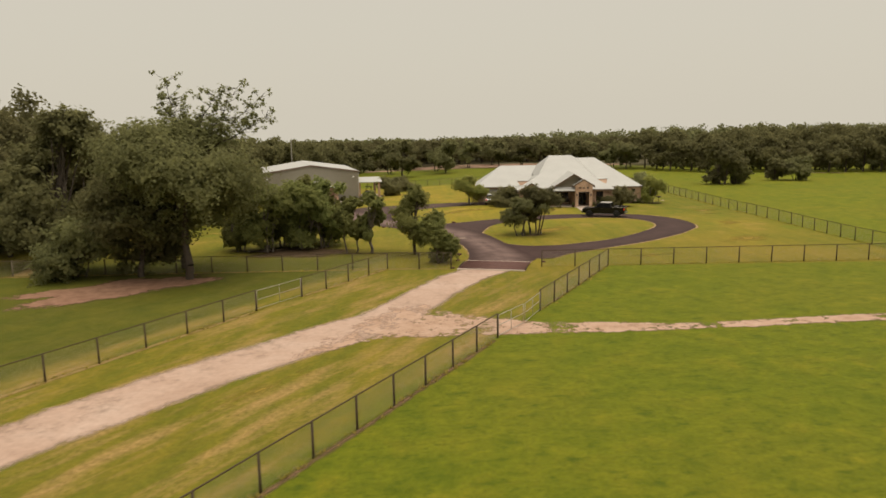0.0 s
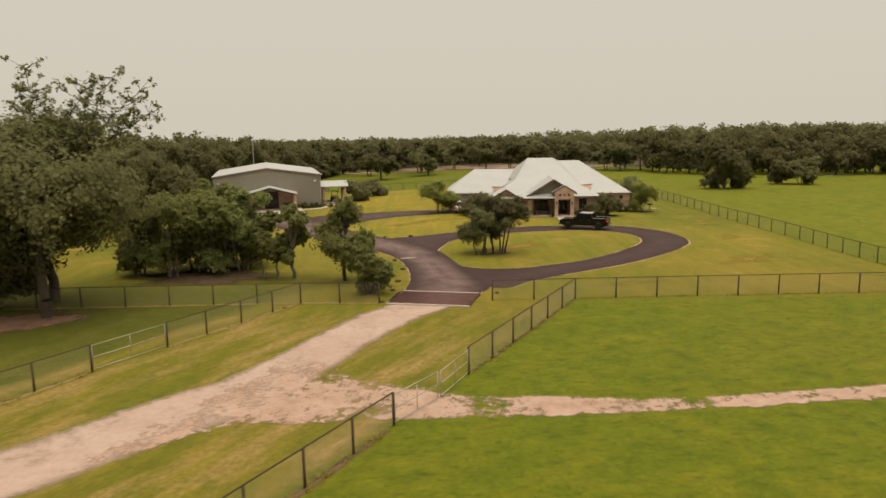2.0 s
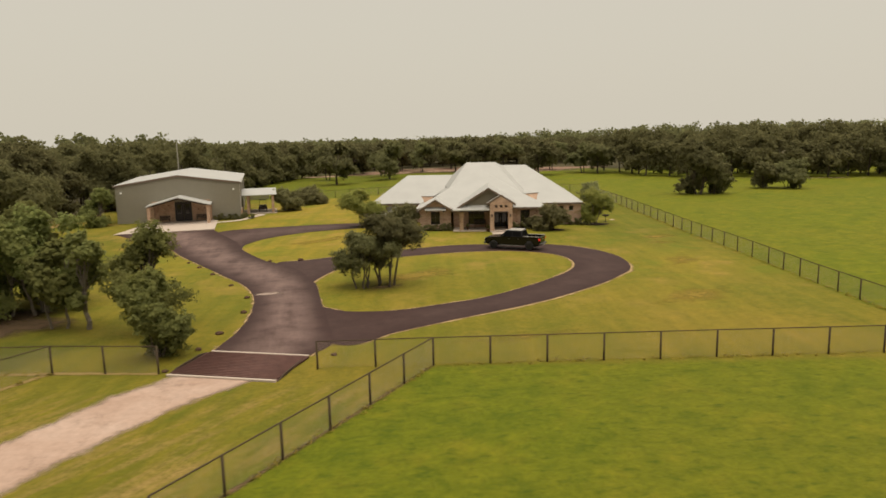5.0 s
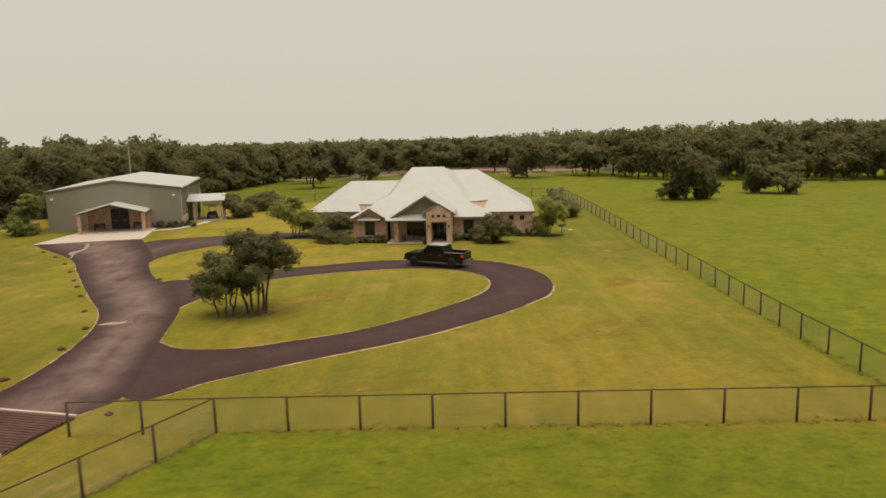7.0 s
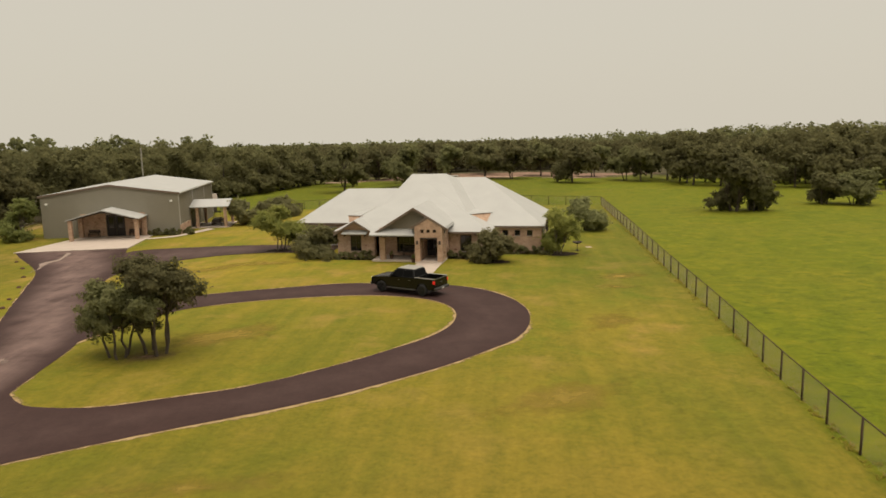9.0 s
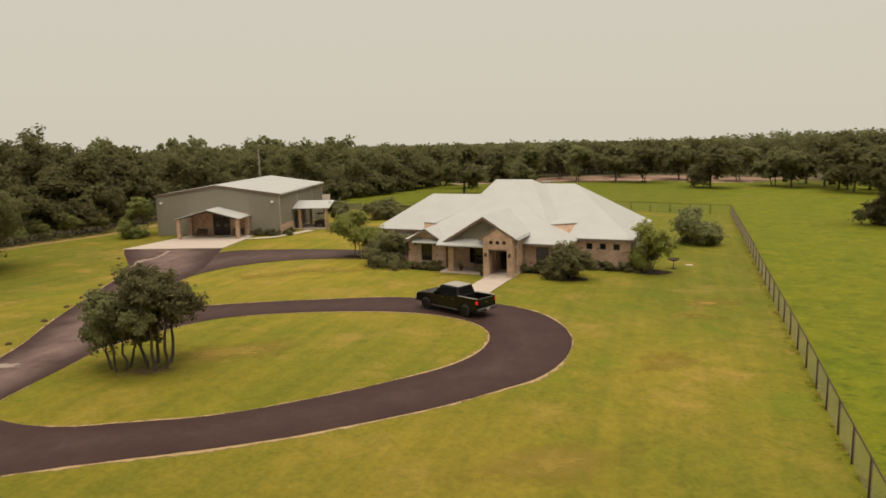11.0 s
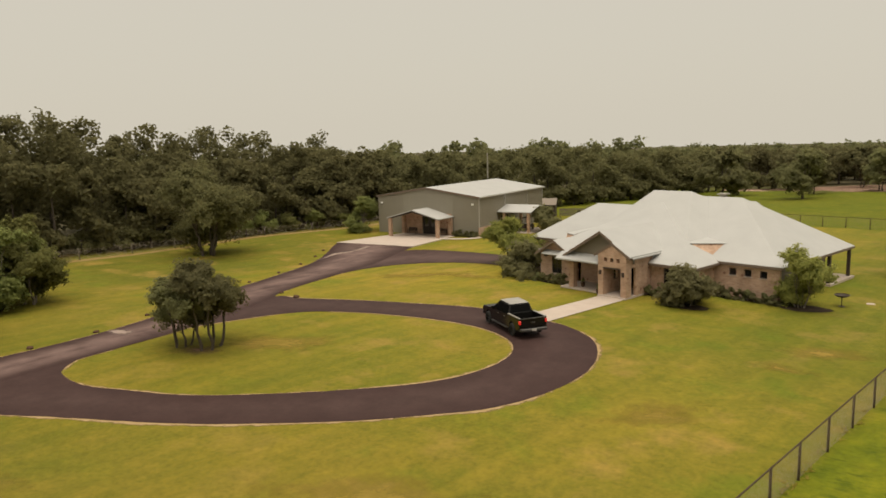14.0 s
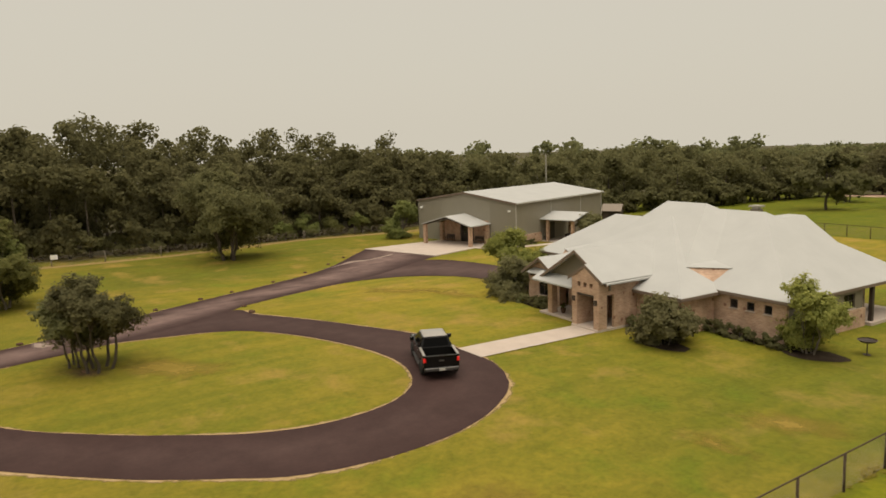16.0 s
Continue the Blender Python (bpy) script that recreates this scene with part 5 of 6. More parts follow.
# pasture
tree("live_oak", 62.6, 158.3, 9.6, 9.4, 71, "dense dark oak standing in the pasture", LEAF_DARK, 0.0, 4, 22000, 0.2, 46, BARK, 0.8)
tree("live_oak", 65.6, 158.8, 7.6, 6.6, 72, "dense dark oak standing in the pasture", LEAF_DARK, 0.0, 3, 15795, 0.2, 41, BARK, 0.8)
tree("live_oak", 79.3, 168.5, 5.2, 6.4, 73, "low spreading oak standing in the pasture", LEAF_DARK, 0.5, 3, 12285, 0.2, 36, BARK, 0.8)
tree("live_oak", 83.8, 167.6, 5.8, 7.2, 74, "low spreading oak standing in the pasture", LEAF_DARK, 0.5, 3, 12285, 0.2, 36, BARK, 0.8)
# round the house
tree("crape_myrtle", 34.9, 118.2, 4.5, 4.7, 81, "light green small tree at the house corner", LEAF_LIGHT, 0.1, 4, 19000, 0.085, 30, GREYBARK, 0.4)
tree("crape_myrtle", 4.8, 120.2, 4.9, 5.6, 82, "light green small tree beside the drive", LEAF_LIGHT, 0.7, 3, 22000, 0.09, 44, GREYBARK, 0.4, top=-1)
tree("wax_myrtle", 28.3, 113.2, 3.05, 5.0, 83, "large dark rounded shrub before the house", LEAF_BUSH, -0.35, 4, 17550, 0.1, 34, GREYBARK, 0.5, "shrub", -1)
tree("wax_myrtle", 10.3, 115.7, 3.3, 5.4, 84, "large dark rounded shrub before the house", LEAF_BUSH, -0.35, 4, 15795, 0.1, 34, GREYBARK, 0.5, "shrub", -1)
tree("wax_myrtle", 38.9, 136.4, 4.1, 5.4, 85, "dense dark round shrub on the lawn", LEAF_BUSH, -0.6, 4, 26000, 0.11, 70, GREYBARK, 0.5, "shrub", -1)
tree("willow", -35.7, 131.7, 5.6, 5.6, 86, "green leafy bush beside the barn", LEAF_OAK, -0.2, 3, 13000, 0.13, 50, GREYBARK, 0.4, top=-1)
for k, (x, y, h, w) in enumerate(((-11.2, 147.6, 3.8, 5.4), (-9.5, 158.5, 3.2, 6.4))):
    tree("wax_myrtle", x, y, h, w, 90 + k, "dark rounded shrub beside the barn", LEAF_BUSH, -0.35, 3, 15000, 0.12, 40, GREYBARK, 0.5, "shrub", -1)


# ---- woods ----
def wood(name, spots, seed, label, size=0.55, per=420, mat=None, low=(0.02, 0.12)):
    """Far or uncountable trees, joined: crowns of leaf sprays and plain stems."""
    rnd = random.Random(seed)
    allv, bm = [], bmesh.new()
    for i, (x, y, h, w) in enumerate(spots):
        z = hz(x, y)
        cl = [(cx + x, cy + y, cz + z, cr, cq) for cx, cy, cz, cr, cq in crown_clumps(rnd, h, w, h * rnd.uniform(*low), rnd.randint(22, 28), top=-1)]
        allv.append(leaves(billow_points(cl, per, seed * 977 + i), size, seed + i, loose=0.75))
        tube(bm, (x, y, z - 0.2), (x + rnd.uniform(-0.6, 0.6), y, z + h * 0.6), 0.26, 0.09, 5, False)
    t = thing(name, Matrix(), label, "woods", kind="stuff")
    part("stems", bm, BARK, t)
    o = new("foliage", leaf_mesh("foliage", np.concatenate(allv), mat or LEAF_FOREST))
    o.parent = t
    return t


rnd = random.Random(5)


def row(p0, p1, step, h, w, jit=2.5, low=0.9):
    n = max(1, int(math.dist(p0, p1) / step))
    return [(p0[0] + (p1[0] - p0[0]) * (k + 0.5) / n + rnd.uniform(-jit, jit), p0[1] + (p1[1] - p0[1]) * (k + 0.5) / n + rnd.uniform(-jit, jit), h * rnd.uniform(low, 1.06), w * rnd.uniform(0.85, 1.2)) for k in range(n)]


west = (row((-54, 60), (-53, 96), 4.4, 18.0, 10.5) + row((-62, 58), (-58, 112), 5.0, 17.6, 10.5) + row((-53, 96), (-54, 112), 4.8, 13.6, 9.5) + row((-54, 112), (-51, 150), 5.0, 12.2, 9.5)
        + row((-60, 112), (-57, 150), 5.0, 13.6, 10) + row((-72, 50), (-67, 110), 5.5, 18.5, 12) + row((-67, 110), (-62, 160), 6.0, 14.0, 11) + row((-84, 50), (-78, 160), 6.5, 17, 13) + row((-58, 44), (-72, 20), 6, 16, 12)
        + row((-46.5, 66), (-46, 92), 4.0, 12.8, 9, 1.0) + row((-46.5, 92), (-50, 112), 4.2, 10.8, 8.5, 1.0) + row((-50.5, 112), (-48.5, 150), 4.4, 8.8, 8, 1.0))
wood("west_woods", west, 101, "dense dark green woods beyond the fence", 0.31, 2050, LEAF_ELM_SHADED)
scrub = row((-44.5, 72), (-46.0, 104), 2.4, 3.4, 4.2, 0.5) + row((-47.0, 106), (-48, 116), 2.4, 3.2, 4.0, 0.6) + row((-50, 100), (-52, 150), 3.0, 6.0, 6, 1.2)
wood("undergrowth", scrub, 102, "dark undergrowth along the wood's edge", 0.2, 700, LEAF_ELM_SHADED)
for k, (x, y, h, w) in enumerate(((-47.2, 117.5, 3.2, 4.0), (-47.6, 121.2, 3.8, 4.4), (-47.2, 125.6, 3.0, 4.2), (-46.6, 130.2, 3.6, 4.6), (-45.8, 134.6, 3.0, 4.0))):
    tree("wild_shrub", x, y, h, w, 130 + k, "green wild shrub at the wood's edge", LEAF_OAK, -0.2, 3, 6500, 0.13, 24, BARK, 0.4, "shrub", 0.7, group="edge shrubs")
nw = (row((-47, 150), (-38, 190), 4.8, 11.8, 9.5) + row((-59, 150), (-51, 212), 5.5, 12.2, 11) + row((-70, 160), (-60, 230), 7, 12.5, 12) + row((-38, 190), (-28, 235), 4.8, 11.0, 9.5) + row((-53, 210), (-36, 250), 6, 11.5, 11)
      + row((-45, 150), (-36, 187), 3.0, 4.0, 5.5, 1.0) + row((-36, 187), (-26, 236), 3.2, 4.4, 6, 1.0) + row((-27, 242), (-8, 250), 3.2, 4.4, 6, 1.0) + row((-12, 286), (66, 298), 4.0, 5.0, 7, 1.0))
wood("northwest_woods", nw, 103, "dark green woods behind the barn", 0.34, 1400, LEAF_ELM_SHADED)
north = row((-22, 266), (62, 284), 4.6, 9.2, 11.5, 3.0, 0.75) + row((-40, 278), (64, 294), 6.0, 9.4, 11.5) + row((-40, 290), (90, 304), 7.0, 9.2, 13) + row((-60, 310), (140, 320), 9, 9.2, 14)
wood("north_woods", north, 104, "line of oaks and woods beyond the meadow", 0.4, 1250, LEAF_ELM_SHADED, (0.03, 0.14))
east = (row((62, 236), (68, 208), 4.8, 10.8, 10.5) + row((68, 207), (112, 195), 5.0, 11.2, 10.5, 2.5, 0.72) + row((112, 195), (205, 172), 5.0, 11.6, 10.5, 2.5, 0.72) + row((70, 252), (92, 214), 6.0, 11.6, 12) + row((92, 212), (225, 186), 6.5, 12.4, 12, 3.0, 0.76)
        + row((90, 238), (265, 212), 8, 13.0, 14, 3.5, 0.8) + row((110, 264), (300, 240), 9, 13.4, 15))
wood("east_woods", east, 105, "dark woods along the far side of the pasture", 0.4, 1350, LEAF_ELM_SHADED, (0.04, 0.16))
wood("east_undergrowth", row((70, 218), (115, 203), 2.6, 4.4, 5.5, 1.2) + row((115, 203), (200, 182), 3.0, 4.4, 5.5, 1.2), 107, "dark undergrowth between the trunks of the woods", 0.4, 420, LEAF_DARK)
farr = [(x, y, max(7.4, min(12.6, 7.6 + 0.03 * (x - 13))) + rnd.uniform(-0.8, 0.8), w) for x, y, h, w in row((-220, 372), (420, 400), 5, 14, 16, 8)]
farr += [(x, y, max(6.4, min(12.6, 6.6 + 0.036 * (x - 13))) - hz(x, y) + rnd.uniform(-0.8, 0.8), w) for x, y, h, w in row((-330, 500), (640, 540), 7, 17, 19, 12)]
farr += row((-130, 100), (-110, 330), 9, 14, 14, 8) + row((240, 215), (300, 60), 8, 14, 14, 6) + row((300, 330), (420, 240), 9, 16, 15, 8)
wood("far_woods", farr, 106, "distant woods on the skyline", 0.8, 290)
oaks = [(-11.5, 207.3, 10.6, 10.5, 0.16), (-16.4, 224.7, 9.8, 9.5, 0.24), (1.2, 215.8, 10.2, 11.5, 0.16), (-1.8, 230, 9.5, 9, 0.24), (41.3, 221.4, 9.6, 11, 0.1), (26.3, 234, 9.2, 10, 0.25), (18.9, 237.5, 9, 9.5, 0.25),
        (54.8, 228.4, 8.6, 8.5, 0.25), (58, 223.4, 8.6, 8.5, 0.22), (9, 240, 9.2, 10, 0.25), (34, 246, 9.2, 10, 0.25), (48, 243, 9.2, 9.5, 0.25), (-12, 246, 9.4, 10, 0.25), (2, 252, 9.6, 10, 0.25), (18, 256, 9.6, 10, 0.25)]
for k, (x, y, h, w, f) in enumerate(oaks):
    tree("meadow_oak", x, y, h, w, 200 + k, "dark oak in the far meadow", LEAF_DARK, h * f, 1 + k % 2, 5200, 0.32, 24, BARK, 0.5, group="meadow oaks")
patch("bare_ground", 20, 250, 46, 13, 0.12, EARTH, 0.02, "bare reddish earth under the far oaks", "ground", 0.5, 3.0)
for x, y, a, b, t in ((14, 243, 22, 3.2, 0.1), (44, 240, 15, 3.0, 0.25), (-20, 240, 8, 4, 0.3), (100, 192.5, 28, 1.6, -0.26)):
    patch("sand", x, y, a, b, t, SANDY, 0.03, "bare pale sand at the meadow's edge", "ground", 0.4, 1.5)
ribbon("meadow_path", [(38, 202.6), (50, 199.9), (62, 197.6), (78, 195.8)], [(38, 203.4), (50, 200.9), (62, 198.7), (78, 196.9)], 60, 4, SANDY, 0.025, "thin pale path across the meadow", "track", False, 0.7, 0.2)

# mulch beds and low hedges along the house front
for x, y, a, b, t in ((15.0, 114.3, 2.4, 0.6, -0.05), (25.6, 115.0, 2.0, 0.6, -0.05), (30.6, 118.1, 2.8, 0.6, 0.0), (35.0, 118.2, 2.2, 1.2, 0.2), (10.6, 115.4, 2.2, 1.2, 0.0), (28.4, 112.9, 1.9, 1.1, 0.0), (4.8, 120.0, 1.7, 1.0, 0.0)):
    patch("mulch_bed", x, y, a, b, t, BED, 0.03, "dark mulch bed beside the house", "bed", 0.2, 0.25)


def hedge_plant(x, y, r, seed):
    tree("boxwood", x, y, r * 1.5, r * 2.1, seed, "small clipped dark green shrub in the mulch bed", LEAF_DARK, -0.15, 3, 1500, 0.07, 9, GREYBARK, 0.1, "shrub", 0.95, group="hedge shrubs")


k = 300
for x0, y0, x1, y1, c in ((13.0, 114.3, 16.2, 114.1, 5), (24.3, 114.9, 27.0, 114.8, 4), (28.2, 117.9, 33.2, 117.6, 8), (-14.5, 137.4, -16.0, 137.0, 2)):
    for i in range(c):
        f = i / max(1, c - 1)
        hedge_plant(x0 + (x1 - x0) * f, y0 + (y1 - y0) * f, 0.6, k)
        k += 1


# ---- stones beside the drive ----
def stone(x, y, r, seed):
    bm = bmesh.new()
    bmesh.ops.create_icosphere(bm, subdivisions=2, radius=r)
    for v in bm.verts:
        v.co *= 1 + 0.35 * noise.noise(v.co * 2.3 / r + Vector((seed, 0, 0)))
        v.co.z *= 0.6
    o = part("boulder", bm, STONE, None)
    o.matrix_basis = pose(x, y, hz(x, y) + r * 0.2, 0, 0, seed * 40)
    tagged(o, "brown field stone beside the drive", "stone", "drive stones")


for i, (x, y, r) in enumerate(((1.6, 69.8, 0.34), (1.7, 74.9, 0.32), (0.7, 79.4, 0.3), (-1.9, 84.1, 0.28), (-5.2, 89.6, 0.3), (-7.9, 94.0, 0.32), (-10.2, 97.6, 0.26), (-13.6, 103, 0.3), (-17.0, 108, 0.3), (-20.6, 112.5, 0.3), (-24.2, 116.2, 0.3), (1.5, 95.6, 0.4), (-1.6, 96.0, 0.3), (1.4, 66.6, 0.28), (0.9, 62.9, 0.25), (9.4, 65.2, 0.25))):
    stone(x, y, r * 0.72, i + 1)


# ---- loose things round the house and barn ----
def bench(name, m, label):
    b = thing(name, m, label, "bench", "porch benches")
    for k in range(3):
        boxes("slat", TIMBER, b, (-0.75, 0.75, -0.25 + k * 0.17, -0.11 + k * 0.17, 0.42, 0.46))
    for k in range(3):
        boxes("back_slat", TIMBER, b, (-0.75, 0.75, 0.25, 0.28, 0.55 + k * 0.15, 0.66 + k * 0.15))
    for x in (-0.7, 0.64):
        boxes("leg", TIMBER, b, (x, x + 0.06, -0.24, -0.18, 0.0, 0.62))
        boxes("leg", TIMBER, b, (x, x + 0.06, 0.22, 0.28, 0.0, 1.0))
        boxes("arm", TIMBER, b, (x - 0.01, x + 0.07, -0.26, 0.25, 0.62, 0.66))
    return b


BARN = pose(-33.68, 133.56, -1.02, 0, 0, 14.2)
HOUSE = pose(23.8, 112.0, -0.2, 0, 0, -3)
bench("garden_bench", BARN @ pose(6.8, -0.75, 0.06), "dark slatted bench under the barn porch")
bench("garden_bench", BARN @ pose(12.1, -0.75, 0.06), "dark slatted bench under the barn porch")
bench("garden_bench", HOUSE @ pose(-3.9, 3.1, 0.16), "dark slatted bench on the house porch")
for i in range(7):
    p = BARN @ Vector((14.1 + i * 0.55, -0.65, 0))
    hedge_plant(p.x, p.y, 0.45 + 0.12 * (i % 3), 340 + i)
for i in range(4):
    p = BARN @ Vector((18.5, 0.8 + i * 0.9, 0))
    hedge_plant(p.x, p.y, 0.45, 350 + i)


def pot(x, y, z, s, seed, label):
    t = thing("planter", HOUSE @ pose(x, y, z), label, "planter", "porch planters")
    bm = bmesh.new()
    for z0, z1, r0, r1 in ((0, 0.38, 0.15, 0.22), (0.38, 0.44, 0.24, 0.24)):
        tube(bm, (0, 0, z0 * s), (0, 0, z1 * s), r0 * s, r1 * s, 14)
    part("pot", bm, STONE, t)
    o = new("plant", leaf_mesh("plant", leaves(clump_points([(0, 0, 0.62 * s, 0.28 * s, 0.8)], 260, seed), 0.05, seed), LEAF_OAK))
    o.parent = t


pot(-2.95, 0.45, -0.05, 1.0, 401, "stone pot with a small plant beside the entrance")
pot(-5.4, 1.5, 0.15, 0.9, 402, "stone pot with a small plant on the porch")
pot(-0.75, 3.2, 0.17, 0.9, 403, "stone pot with a small plant beside the front door")

grill = thing("fire_bowl", pose(36.95, 120.7, hz(37, 120.7)), "dark iron fire bowl on a thin stand", "fire bowl")
bm = bmesh.new()
for z0, z1, r0, r1 in ((0.72, 0.8, 0.15, 0.4), (0.8, 0.93, 0.4, 0.55), (0.93, 0.95, 0.55, 0.5)):
    tube(bm, (0, 0, z0), (0, 0, z1), r0, r1, 20, z0 < 0.75)
part("bowl", bm, TIMBER, grill, smooth=True)
bm = bmesh.new()
tube(bm, (0, 0, 0), (0, 0, 0.74), 0.035, n=8)
part("stand", bm, TIMBER, grill)
bm = bmesh.new()
tube(bm, (0, 0, 0), (0, 0, 0.03), 0.22, n=14)
part("foot", bm, TIMBER, grill)

bm = bmesh.new()
box(bm, -0.3, 0.3, -0.2, 0.2, -0.05, 0.05)
o = tagged(part("valve_cover", bm, CONCRETE, None, bevel=0.03), "pale concrete valve cover set in the lawn", "cover")
o.matrix_basis = pose(38.3, 123.0, hz(38.3, 123.0), 0, 0, 20)
bm = bmesh.new()
box(bm, -0.4, 0.4, -0.012, 0.012, 0.85, 1.4)
o = tagged(part("fence_sign", bm, WHITE, None), "small white sign on the wood fence", "sign")
o.matrix_basis = pose(-39.3, 85.3, hz(-39, 85.3), 0, 0, 80)
patch("dust_patch", 1.9, 80.6, 1.7, 0.75, 0.25, DUSTY, 0.036, "pale dusty patch on the drive", "dust", 0.4, 0.6)



# pens and shed behind the barn
def pen(name, p0, p1, label, mat, height=1.5):
    d = math.dist(p0, p1)
    t = thing(name, pose(p0[0], p0[1], hz(*p0), 0, 0, math.degrees(math.atan2(p1[1] - p0[1], p1[0] - p0[0]))), label, "fence", "pen fences")
    n = int(d / 0.22)
    for k in range(n):
        boxes("slat", mat, t, (k * d / n, k * d / n + 0.15, -0.02, 0.0, 0.08, height))
    boxes("rail", mat, t, (0, d, 0.003, 0.05, 0.4, 0.5), (0, d, 0.003, 0.05, height - 0.3, height - 0.2))


pen("pen_fence", (-13.0, 165.8), (-8.2, 166.8), "dark slatted pen fence behind the barn", TIMBER, 1.6)
pen("pen_fence", (-24.4, 168.4), (-20.0, 171.6), "weathered grey slatted pen fence behind the barn", GREYBARK, 1.4)
shed = thing("garden_shed", pose(-26.4, 167.6, hz(-26.4, 167.6), 0, 0, 30), "small dark shed with a dull brown gable roof", "shed")
boxes("wall", TIMBER, shed, (-1.5, 1.5, -1.2, -1.1, -0.1, 2.2), (-1.5, 1.5, 1.1, 1.2, -0.1, 2.2), (-1.5, -1.4, -1.1, 1.1, -0.1, 2.2), (1.4, 1.5, -1.1, 1.1, -0.1, 2.2))
for s_ in (-1, 1):
    bm = bmesh.new()
    hull(bm, [(-1.7, s_ * 1.45, 2.1), (1.7, s_ * 1.45, 2.1), (1.7, 0, 3.2), (-1.7, 0, 3.2)], [(-1.7, s_ * 1.45, 2.17), (1.7, s_ * 1.45, 2.17), (1.7, 0, 3.27), (-1.7, 0, 3.27)])
    part("roof", bm, SOFFIT, shed, "dull brown metal roof")
boxes("door", DARKWOOD, shed, (-0.45, 0.45, -1.25, -1.203, 0.0, 2.0))

# cart under the lean-to
cart = thing("utility_cart", BARN @ pose(21.3, 9.2, 0.06, 0, 0, 90), "dark green utility cart parked under the lean-to", "cart")
boxes("body", TIMBER, cart, (-1.3, 1.3, -0.65, 0.65, 0.4, 0.85), bevel=0.05)
boxes("seat", TRIM, cart, (-0.2, 0.35, -0.55, 0.55, 0.85, 1.05), bevel=0.03)
boxes("canopy", TIMBER, cart, (-0.5, 0.9, -0.6, 0.6, 1.85, 1.92), bevel=0.02)
for x in (-0.45, 0.82):
    for y in (-0.55, 0.52):
        boxes("pillar", POST, cart, (x, x + 0.04, y, y + 0.04, 0.85, 1.85))
for x in (-0.9, 0.9):
    for y in (-0.72, 0.55):
        bm = bmesh.new()
        tube(bm, (x, y, 0.3), (x, y + 0.18, 0.3), 0.3, n=18)
        part("wheel", bm, POST, cart)

# worn golden patches in the lawn
for x, y, a, b, t in ((1.0, 109.5, 7.5, 2.2, 0.75), (6.5, 112.0, 6, 1.8, 0.2), (39.0, 103.0, 3.6, 1.6, 0.1), (39.8, 107.5, 4.0, 2.0, 0.5), (13.5, 86.5, 6, 2.6, 0.7), (34.0, 78.0, 6, 2.4, 0.6), (37.5, 92.0, 5, 2, 1.2), (20.5, 68.0, 6, 1.6, 0.2), (-2.0, 54.0, 5.0, 1.2, 1.1), (-9.0, 33.0, 7.0, 1.4, 0.95), (-12.5, 54.5, 5.0, 1.0, 1.1)):
    patch("dry_grass", x, y, a, b, t, DRY, 0.007, "patch of dry golden grass in the lawn", "ground", 0.5, 2.5)


# long grass along the fences
def tufts(name, spots, label, mat, seed):
    r = np.random.RandomState(seed)
    vs = []
    for x, y, h in spots:
        z = hz(x, y)
        for k in range(5):
            a, w = r.uniform(0, 6.28), 0.4 * h
            dx, dy = math.cos(a), math.sin(a)
            ox, oy = x + r.uniform(-0.09, 0.09), y + r.uniform(-0.09, 0.09)
            lean = r.uniform(1.0, 2.2) * h
            hh = h * r.uniform(0.6, 1.2)
            vs += [(ox - dy * w, oy + dx * w, z), (ox + dy * w, oy - dx * w, z), (ox + dx * lean + dy * w * 0.3, oy + dy * lean - dx * w * 0.3, z + hh), (ox + dx * lean - dy * w * 0.3, oy + dy * lean + dx * w * 0.3, z + hh)]
    o = new(name, leaf_mesh(name, np.array(vs), mat))
    return tagged(o, label, "grass", kind="stuff")


STRAW = leaf_material("straw_tuft", [(0.25, (0.22, 0.2, 0.03)), (0.5, (0.32, 0.26, 0.05)), (0.78, (0.42, 0.33, 0.08))])
rt = random.Random(77)
spots = []
for a, b in (((-14, 8.8), (3.0, 40.8)), ((6.7, 47.5), (14.9, 63.1)), ((15, 63.2), (45, 64)), ((45, 64), (44.45, 98)), ((44.45, 98), (43.7, 168)), ((-26, 24), (-13.3, 48.3)), ((-10.7, 52.9), (-5.1, 63)), ((-40, 61.8), (-5, 63)), ((-39.4, 85), (-41.5, 98)), ((-41.5, 98), (-44.7, 111)), ((-45.6, 120), (-42.8, 136))):
    m = int(math.dist(a, b) * 4)
    for i in range(m):
        f = rt.random()
        spots.append((a[0] + (b[0] - a[0]) * f + rt.gauss(0, 0.16), a[1] + (b[1] - a[1]) * f + rt.gauss(0, 0.12), rt.uniform(0.05, 0.12)))
tufts("fence_grass", spots, "unmown straw-coloured grass along the fences", STRAW, 10)



# ---- pickup truck ----
PAINT, pn_, pl_, pb_ = material("black_paint", 0.22, 0, 0.25)
pb_.inputs["Base Color"].default_value = (0.006, 0.0055, 0.005, 1)
pb_.inputs["Coat Weight"].default_value = 0.12
TYRE = plain("tyre_rubber", (0.014, 0.013, 0.012), 0.85, 0, 0.2, 8.0, 0.2)
RIM = plain("dark_alloy", (0.03, 0.03, 0.03), 0.35, 0.8, 0.1, 8.0)
CHROME = plain("chrome", (0.1, 0.095, 0.09), 0.4, 0.7, 0.05, 8.0)
BEDLINER = plain("bed_liner", (0.008, 0.0075, 0.007), 0.95, 0, 0.2, 10.0, 0.2, spec=0.05)
# pale tone stands for sky reflected on the black truck's top
PALEROOF = plain("painted_sky_sheen", (0.3, 0.28, 0.25), 0.3, 0.1, 0.08, 3.0)
CARGLASS, kn_, kl_, kb_ = material("tinted_car_glass", 0.12, 0, 0.03)
